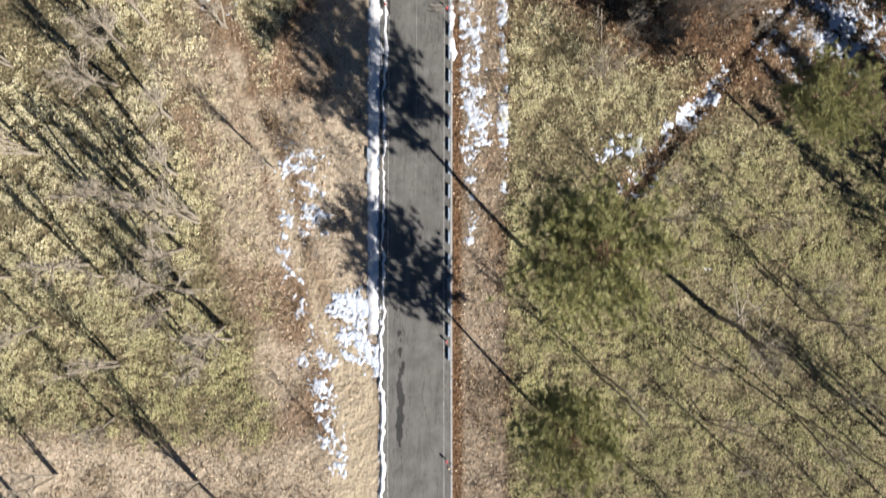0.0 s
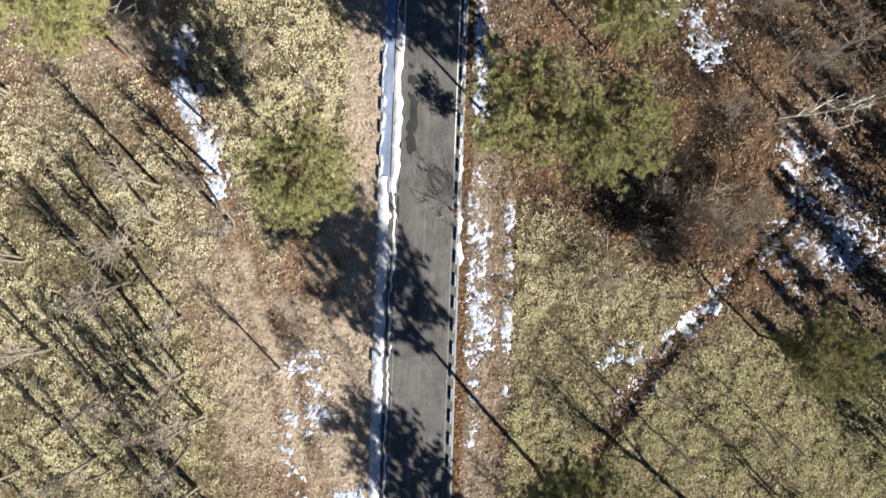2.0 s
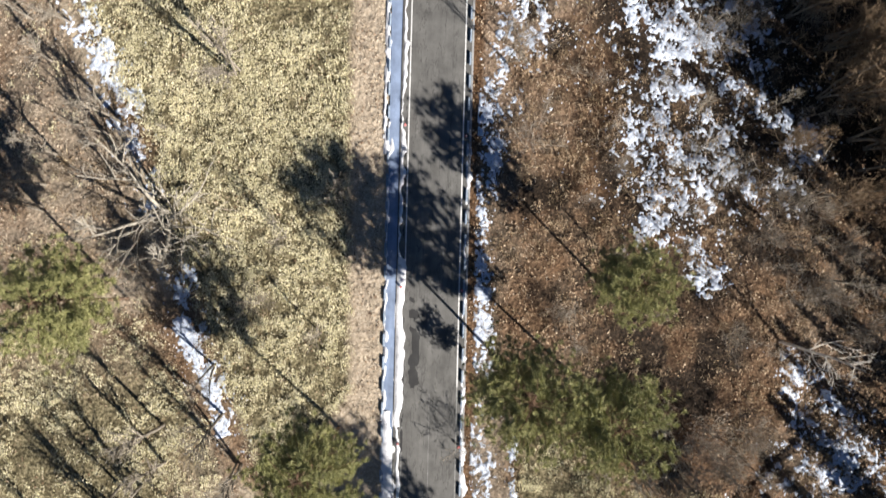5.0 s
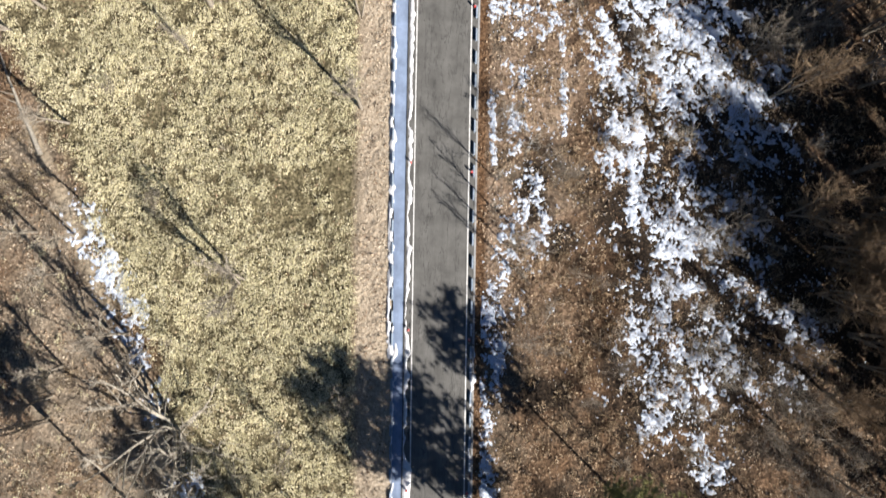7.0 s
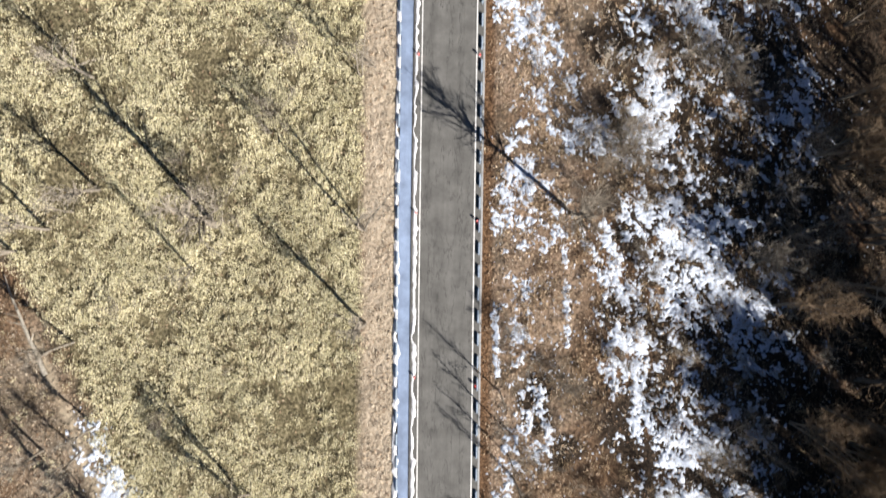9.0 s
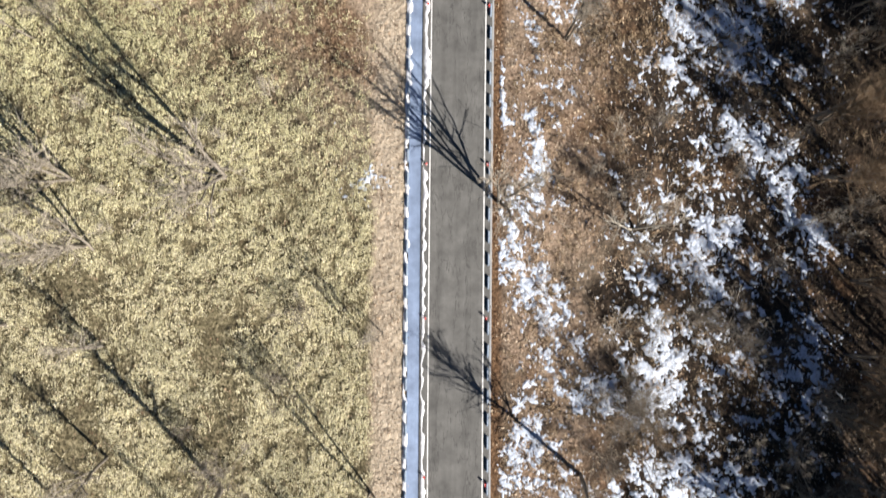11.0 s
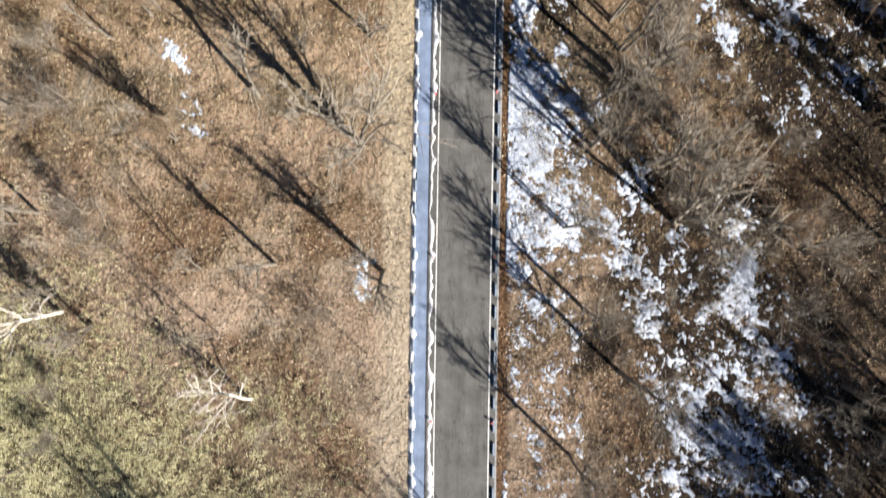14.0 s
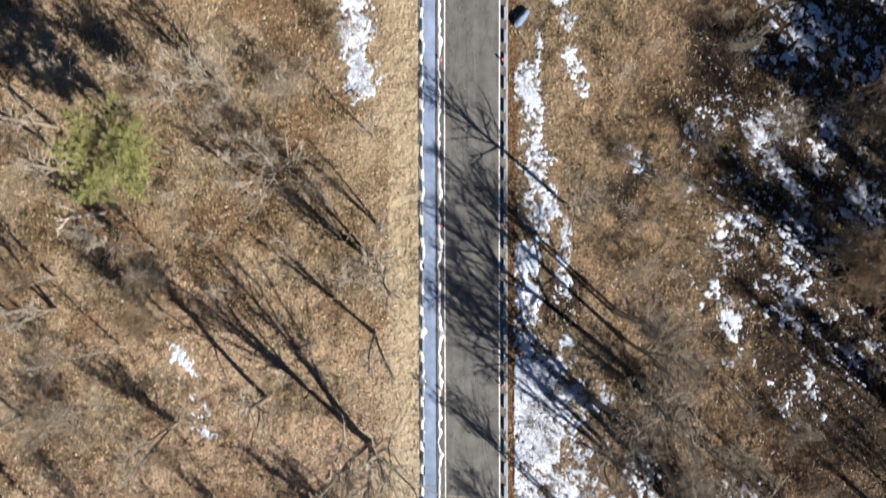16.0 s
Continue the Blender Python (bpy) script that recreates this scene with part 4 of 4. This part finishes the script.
FUZZY = [make_bare_tree(24, 6, stems=6, limbs=36, reach=0.62, first=0.10, bark=TWIGS, twig=HAZE, forks=5, sprigs=6, girth=0.5, splay=0.42),
         make_bare_tree(25, 6, stems=7, limbs=35, reach=0.55, first=0.08, bark=TWIGS, twig=HAZE, forks=5, sprigs=6, girth=0.5, splay=0.5)]
for shrub in SHRUBS + FUZZY:
    shrub.name = "bare_shrub"
    tagged(shrub, "many-stemmed leafless grey shrub with fine twigs", "shrub", "bare shrubs of the wood")


def place_all(kinds, places, size, seed):
    rng = np.random.RandomState(seed)
    spots = list(places)
    originals = dict(zip(range(len(kinds)), spots[:len(kinds)]))
    for n, (x, y, h) in enumerate(spots):
        z = float(relief(np.array([x]), np.array([y]))[0])
        s = h / size
        m = Matrix.Translation((x, y, z)) @ Matrix.Rotation(rng.uniform(0, 6.28), 4, "Z") @ Matrix.Diagonal((s, s, s, 1))
        if n >= len(kinds):
            copy_thing(kinds[rng.randint(len(kinds))], m)
        else:
            originals[n] = m
    for n, kind in enumerate(kinds):
        kind.matrix_basis = originals[n]


wood_rng = np.random.RandomState(5)


def thicket(count, x0, x1, y0, y1, lo, hi):
    """More trees of the wood, scattered."""
    return [(wood_rng.uniform(x0, x1), wood_rng.uniform(y0, y1), wood_rng.uniform(lo, hi)) for _ in range(count)]


MORE = thicket(12, -64, -44, 166, 262, 7, 11) + thicket(18, 24, 54, 128, 262, 7, 11) + thicket(16, -66, -44, 50, 120, 7, 11)
MORE += thicket(22, -60, -20, 160, 250, 2.5, 5) + thicket(24, 6, 46, 30, 130, 2.5, 5.5) + thicket(26, 10, 46, 130, 250, 2.5, 5.5)
# tall trees added beyond the east edge of view to cast dappled shade
MORE += thicket(12, 50, 60, 100, 190, 16, 22) + thicket(14, 62, 74, 56, 112, 24, 30)
MORE += thicket(26, -58, -26, -36, 38, 8, 12) + thicket(8, 26, 52, -32, 18, 7, 11) + thicket(14, 12, 44, 24, 70, 4, 8) + thicket(14, 12, 44, 100, 220, 4, 8)
MORE += thicket(12, -60, -20, 130, 165, 3, 5) + thicket(26, 42, 57, 36, 168, 12, 17)
# trees added where their shadows fall across snow and floor
SHADE_TREES = thicket(18, 37, 53, 55, 110, 9, 14) + thicket(10, 40, 54, 110, 172, 8, 12) + thicket(16, 44, 55, 50, 104, 14, 17) + thicket(9, 44, 55, 106, 156, 11, 14) + thicket(6, 37, 44, 139, 147, 12, 15) + thicket(6, 38, 46, 109, 120, 12, 15) + thicket(4, 34, 40, 92, 99, 12, 14) + thicket(5, 38, 46, 69, 77, 13, 15) + thicket(10, 34, 54, 206, 240, 11, 14) + thicket(14, 44, 62, 194, 232, 14, 18) + thicket(6, 38, 52, 190, 250, 8, 11) + thicket(14, -60, -24, 226, 264, 8, 12) + thicket(8, -60, -34, 180, 226, 7, 10)
MORE += thicket(24, 18, 60, -58, 4, 10, 14) + thicket(18, -56, -22, -44, 30, 9, 13)
SHRUB_SPOTS = [p for p in MORE if p[2] <= 6.5] + [(22, 25, 7), (26, 27, 7.5), (30, 29, 7), (24, 31, 6)]
FINE_SHRUBS = [(15.5, 113, 6.5), (17.5, 111, 6.0), (14.5, 109.5, 5.5), (-33.7, 229.9, 5.5), (-29.2, 224.8, 6.0), (-26.6, 231.9, 5.5), (-24.0, 220.3, 5.0), (-55.2, 193.3, 6.0), (16.7, 220.5, 6.0), (20.6, 225.8, 5.0), (-51.7, 193.5, 6.0), (-47.4, 178.0, 5.5), (20, 186, 7), (33, 99.5, 7), (24, 178, 6), (33, 172, 6.5), (15, 196, 6), (2.5, 26.1, 5.2), (31.4, 25.5, 7.5), (26.9, 23.3, 6.0), (35.9, 29.1, 5.5), (40.3, 56.7, 7.5), (36.7, 59.1, 6.0), (19.7, 19.6, 6.5), (-13.7, 54.5, 5.5), (7.8, 62.5, 6.0), (35.8, 52.4, 5.5), (44.7, 51.7, 6.0), (42.3, 46.8, 6.5), (48.0, 42.5, 6.0), (27.3, 121.4, 7.0), (23.9, 122.6, 5.5), (34.7, 107.1, 6.5), (36.3, 101.2, 7.0), (27.9, 75.5, 6.5), (31.9, 77.6, 6.0), (-25.0, 113.4, 4.5), (-22.6, 121.5, 4.0), (-31.1, 102.7, 6.5), (38.5, 112.6, 6.0), (39.9, 96.0, 6.0), (12.7, 105.0, 5.0), (3.3, 89.5, 3.5), (6.5, 73.6, 4.0), (10.9, 82.4, 4.0)]


place_all(KINDS, TALL_TREES_1 + TALL_TREES_2 + [p for p in MORE if p[2] > 6.5 and p[0] < 0], 12, 4)
place_all(SLIM, THIN_TREES_1 + THIN_TREES_2 + [p for p in MORE if p[2] > 6.5 and p[0] > 0], 12, 14)
place_all(BROOMS, BROOM_TREES_1, 12, 15)
DENSE = [make_bare_tree(36, 12, girth=0.8, stems=3, limbs=30, reach=0.46, first=0.24, bark=BARK, twig=BROWN_TWIGS, forks=6, sprigs=5, splay=0.16, rise=(20, 50), split=False),
         make_bare_tree(37, 12, girth=0.85, stems=2, limbs=28, reach=0.50, first=0.28, bark=BARK, twig=BROWN_TWIGS, forks=6, sprigs=5, splay=0.12, rise=(20, 50), split=False)]
for tree in DENSE:
    tree.name = "bushy_tree"
    tagged(tree, "leafless tree with a dense crown of brown twigs")
place_all(DENSE, [p for p in SHADE_TREES if not (36 < p[0] < 45 and 91 < p[1] < 98)], 12, 17)
place_all(CROWNED, [(10.5, 103.0, 14), (7.6, 154.5, 13), (13.2, 164.3, 16.1), (5.7, 217.9, 13.5), (13.8, 198.0, 19), (8.5, 195.5, 15.5), (9.3, 190.8, 16), (6.3, 181.4, 13), (9.5, 171.0, 13.5),
                    (12.5, 202.5, 17), (16, 189, 19), (11, 206, 15)], 12, 16)
place_all(SPREADING, [(-34.2, 51.3, 13.5), (16, 132, 8), (-29, 222, 8)], 12, 3)
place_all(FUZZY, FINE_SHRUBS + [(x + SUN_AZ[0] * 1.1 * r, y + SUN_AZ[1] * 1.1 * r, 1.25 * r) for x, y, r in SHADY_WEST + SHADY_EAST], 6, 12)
place_all(SHRUBS, SHRUB_SPOTS, 6, 6)


def make_pale_tree(x, y, height, seed, lean, label, limbs, girth):
    meshes = bare_tree_meshes(seed, height, stems=1, limbs=limbs, reach=0.62, first=0.22, bark=PALE, twig=PALE, forks=4, sprigs=3, girth=girth)
    root = thing("pale_tree", label, "tree")
    add_parts(meshes, root)
    root.matrix_basis = pose(x, y, -0.1, *lean)


make_pale_tree(39.3, 40.2, 11, 31, (0, 14, 0), "bleached dead tree with bare white branches", 9, 0.85)
make_pale_tree(-29.8, 160.0, 10, 32, (-10, -29, 0), "pale bleached leafless tree in brown undergrowth", 15, 1.0)
make_pale_tree(-52.0, 169.8, 12, 33, (0, -14, 0), "white-barked leafless tree in brown undergrowth", 9, 1.1)
make_pale_tree(-48.7, 217.2, 7, 34, (5, -30, 10), "pale leaning dead tree among leafless trees", 5, 1.0)


def pine_meshes(seed, height, crown_from, radius, branches, needle, bark, tufts=18, per=64, flat=0.35, blade=0.024):
    """Trunk, boughs and needle tufts of a conifer."""
    rng = np.random.RandomState(seed)
    pts, rad = stem(rng, (0, 0, -0.2), (0.02, 0.02, 1), height, 0.012 * height, 0.04, 10, 0.02, 0.02)
    wood, boughs, centres = [tube(pts, rad, 8)], [], []
    for b in range(branches):
        f = crown_from + (0.98 - crown_from) * (b + rng.rand()) / branches
        i = min(int(f * 10), 9)
        at = pts[i] + (pts[i + 1] - pts[i]) * (f * 10 - i)
        rel = (f - crown_from) / (1 - crown_from)
        ln = radius * (flat + (1 - flat) * math.sin(math.pi * min(0.12 + 0.75 * rel, 1)) if flat > 0 else 1.05 - rel) * rng.uniform(0.75, 1.15)
        az = b * 2.4 + rng.normal(0, 0.4)
        d = np.array([math.cos(az), math.sin(az), 0.15 if flat > 0 else -0.15])
        bp, br = stem(rng, at, d / np.linalg.norm(d), ln, 0.05, 0.012, 6, 0.10, 0.02)
        boughs.append(tube(bp[::2], br[::2], 3))
        for k in range(tufts):
            t = 1 + 5 * (0.15 + 0.85 * k / tufts)
            j = min(int(t), 5)
            c = bp[j] + (bp[j + 1] - bp[j]) * (t - j)
            centres.append(c + rng.normal(0, 1, 3) * np.array([0.42, 0.42, 0.2]) * (0.5 + 0.12 * ln))
    c = np.repeat(np.array(centres), per, axis=0)
    n = len(c)
    d = rng.normal(0, 1, (n, 3)) + np.array([0, 0, 0.35])
    d /= np.linalg.norm(d, axis=1)[:, None]
    s = np.cross(d, rng.normal(0, 1, (n, 3)))
    s /= np.linalg.norm(s, axis=1)[:, None]
    ln = rng.uniform(0.26, 0.55, n)[:, None]
    verts = np.stack([c - blade * s, c + blade * s, c + d * ln], 1).reshape(-1, 3)
    return [mesh_of("trunk", *joined(wood), bark, True), mesh_of("framework", *joined(boughs), bark, True),
            mesh_of("crown", verts, np.arange(3 * n).reshape(n, 3), needle)]


def make_pine(name, label, group, **shape):
    root = thing(name, label, "pine" if name == "pine_tree" else "conifer", group)
    add_parts(pine_meshes(**shape), root)
    return root


PINES = [make_pine("pine_tree", "tall pine with a broad olive-green crown of needles", "pines beside the road", seed=41, height=18, crown_from=0.55, radius=6.4, branches=72, needle=NEEDLES, bark=PINE_BARK),
         make_pine("pine_tree", "tall pine with a broad olive-green crown of needles", "pines beside the road", seed=42, height=18, crown_from=0.50, radius=6.0, branches=68, needle=NEEDLES, bark=PINE_BARK)]
place_all(PINES, [(6.6, 35.4, 18), (-13.0, 27.6, 18), (15.9, 33.6, 18.5), (17.2, 46.0, 15), (-38.2, 41.6, 18.5), (12.6, -3.1, 23), (12.5, -19.3, 17), (38.5, 14.0, 15), (-42, 222, 15),
                  (14.6, 246, 13), (56.5, 85, 19), (4.0, 34.3, 5.6)], 18, 9)
FIRS = [make_pine("fir_tree", "tall dark evergreen fir shading the wood edge, mostly out of view", "firs along the wood edge", seed=51, height=24, crown_from=0.15, radius=5.2, branches=70, needle=FIR, bark=PINE_BARK, tufts=8, per=7, flat=0, blade=0.30)]
fir_rng = np.random.RandomState(77)
# rows mostly out of view, spaced and sized by the shade they throw
FIR_SPOTS = [(51.5 + 4 * fir_rng.rand(), y + 2 * fir_rng.rand(), (13 + 6 * fir_rng.rand()) * (0.68 if y < 54 else 1)) for y in np.arange(40, 150, 6.5)]
FIR_SPOTS += [(58 + 6 * fir_rng.rand(), y + 2 * fir_rng.rand(), (18 + 7 * fir_rng.rand()) * (0.74 if y < 52 else 1)) for y in np.arange(22, 150, 5.4)]
# further firs added to deepen that shade
FIR_SPOTS += [(56, 54, 21), (54, 60, 20), (57, 66, 23)]
FIR_SPOTS += [(53, 57, 15), (52, 63, 14), (52, 68, 14.5), (53, 73, 13), (52, 78, 12), (53, 22, 13), (52, 28, 12), (53, 34, 12), (51, 75.5, 12.9), (51.5, 80.5, 12.9), (51.2, 86, 12.5), (55, 83, 12.9)]
FIR_SPOTS = [p for p in FIR_SPOTS if p[2] < 13 or not 74 < p[1] < 120]
# north and south rows, added beyond the view for their shade alone
FIR_SPOTS += [(50.5 + 8 * fir_rng.rand(), y + 3 * fir_rng.rand(), 15 + 7 * fir_rng.rand()) for y in np.arange(184, 228, 5.0)]
FIR_SPOTS += [(56 + 6 * fir_rng.rand(), y, 15 + 4 * fir_rng.rand()) for y in (0.0, 4.0, 8.0, 12.0, 17.0)]
place_all(FIRS, [(x, y, h * (0.8 if x < 56 else 0.9)) for x, y, h in FIR_SPOTS if y < 84 or y > 186], 24, 10)


# ---- road furniture ----
def box_mesh(bm, x0, x1, y0, y1, z0, z1, bevel=0.02):
    made = bmesh.ops.create_cube(bm, size=1)["verts"]
    bmesh.ops.scale(bm, vec=(x1 - x0, y1 - y0, z1 - z0), verts=made)
    bmesh.ops.translate(bm, vec=((x0 + x1) / 2, (y0 + y1) / 2, (z0 + z1) / 2), verts=made)
    if bevel:
        bmesh.ops.bevel(bm, geom=list({e for v in made for e in v.link_edges}), offset=bevel, segments=2, affect="EDGES")


def cylinder(bm, r, z0, z1, sides=12, top=None):
    made = bmesh.ops.create_cone(bm, cap_ends=True, segments=sides, radius1=r, radius2=r if top is None else top, depth=z1 - z0)["verts"]
    bmesh.ops.translate(bm, vec=(0, 0, (z0 + z1) / 2), verts=made)


def barrier_block():
    bm = bmesh.new()
    box_mesh(bm, -0.14, 0.14, -0.78, 0.78, 0, 0.30, 0.09)
    me = bpy.data.meshes.new("barrier_block")
    bm.to_mesh(me)
    bm.free()
    me.materials.append(BLOCK_STONE)
    return me


BLOCK = barrier_block()
for offset, start, z, side in ((-9.03, 6.0, 0.0, "beside the footway"), (0.56, -14.0, 0.02, "along the road edge")):
    for y in np.arange(start, 252, 2.68):
        ob = tagged(new("barrier_block", BLOCK), "low dark grey concrete barrier block " + side, "barrier block", "barrier blocks " + side)
        ob.matrix_basis = Matrix.Translation((road_x(y) + offset + (0.24 * float(smooth(88, 58, y)) if offset < 0 else 0), y, z)) @ Matrix.Rotation(math.atan(0.03375 - 2 * 6.104e-05 * y), 4, "Z")


def make_delineator():
    root = thing("delineator_post", "white roadside snow post with a red reflector", "delineator", "delineators along the road")
    bm = bmesh.new()
    cylinder(bm, 0.16, 0.0, 0.06)
    part("base", bm, CONCRETE, root)
    bm = bmesh.new()
    cylinder(bm, 0.05, 0.05, 0.62)
    part("post", bm, WHITE, root)
    bm = bmesh.new()
    cylinder(bm, 0.15, 0.34, 0.56, 14, 0.13)
    part("reflector", bm, RED, root, "round red reflector head")
    return root


DELINEATOR = make_delineator()
spots = [(-6.85, y) for y in (26.1, 44.5, 63.5, 83.2, 102.5, 121, 139.1, 158, 177.2, 196.4, 215.8, 235.2)]
spots += [(0.32, y) for y in (-26.2, -12.6, 26, 44.4, 62.6, 82.4, 101.8, 121.2, 139.2, 158, 177.5, 196.9, 216, 235.2)]
for n, (o, y) in enumerate(spots):
    m = Matrix.Translation((road_x(y) + o, y, 0.02))
    if n:
        copy_thing(DELINEATOR, m)
    else:
        DELINEATOR.matrix_basis = m


def make_lump(x, y, size, turn):
    bm = bmesh.new()
    bmesh.ops.create_icosphere(bm, subdivisions=3, radius=1)
    for v in bm.verts:
        v.co *= 1 + 0.22 * noise.noise(v.co * 1.4) + 0.08 * noise.noise(v.co * 4)
        v.co = Vector((v.co.x * size[0], v.co.y * size[1], v.co.z * size[2]))
    me = bpy.data.meshes.new("boulder")
    bm.to_mesh(me)
    bm.free()
    me.materials.append(LUMP_GREY)
    ob = tagged(new("boulder", me), "elongated blue-grey object of unknown nature on the straw verge", "boulder")
    ob.matrix_basis = pose(x, y, size[2] * 0.6, 0, 0, turn)


# rounded stand-in for an unidentified blue-grey object beside the road
make_lump(-0.3, 240.0, (0.45, 1.25, 0.5), -38)


def make_fallen_log(ax, ay, bx, by, radius):
    """A long pale trunk lying on the ground, with the stubs of its branches."""
    rng = np.random.RandomState(61)
    root = thing("fallen_log", "long pale fallen trunk lying beside the trail", "log")
    length = math.hypot(bx - ax, by - ay)
    pts, rad = stem(rng, (0, 0, radius * 0.9), (0, 1, 0), length, radius, 0.06, 12, 0.03, 0.0)
    pts[:, 2] = radius * 0.9
    part("trunk", mesh_of("trunk", *tube(pts, rad, 9), GREY_WOOD, True), None, root)
    for k in (4, 6, 7, 9, 10):
        side = rng.choice([-1.0, 1.0])
        bp, br = stem(rng, pts[k], (side * 0.7, 0.6, 0.35), rng.uniform(0.8, 2.2), rad[k] * 0.5, 0.02, 4, 0.1, 0.0)
        part("branch", mesh_of("branch", *tube(bp, br, 5), GREY_WOOD, True), None, root)
    z = float(relief(np.array([(ax + bx) / 2]), np.array([(ay + by) / 2]))[0])
    root.matrix_basis = pose(ax, ay, z, 0, 0, -math.degrees(math.atan2(bx - ax, by - ay)))


make_fallen_log(-50.2, 82.2, -55.3, 93.6, 0.30)
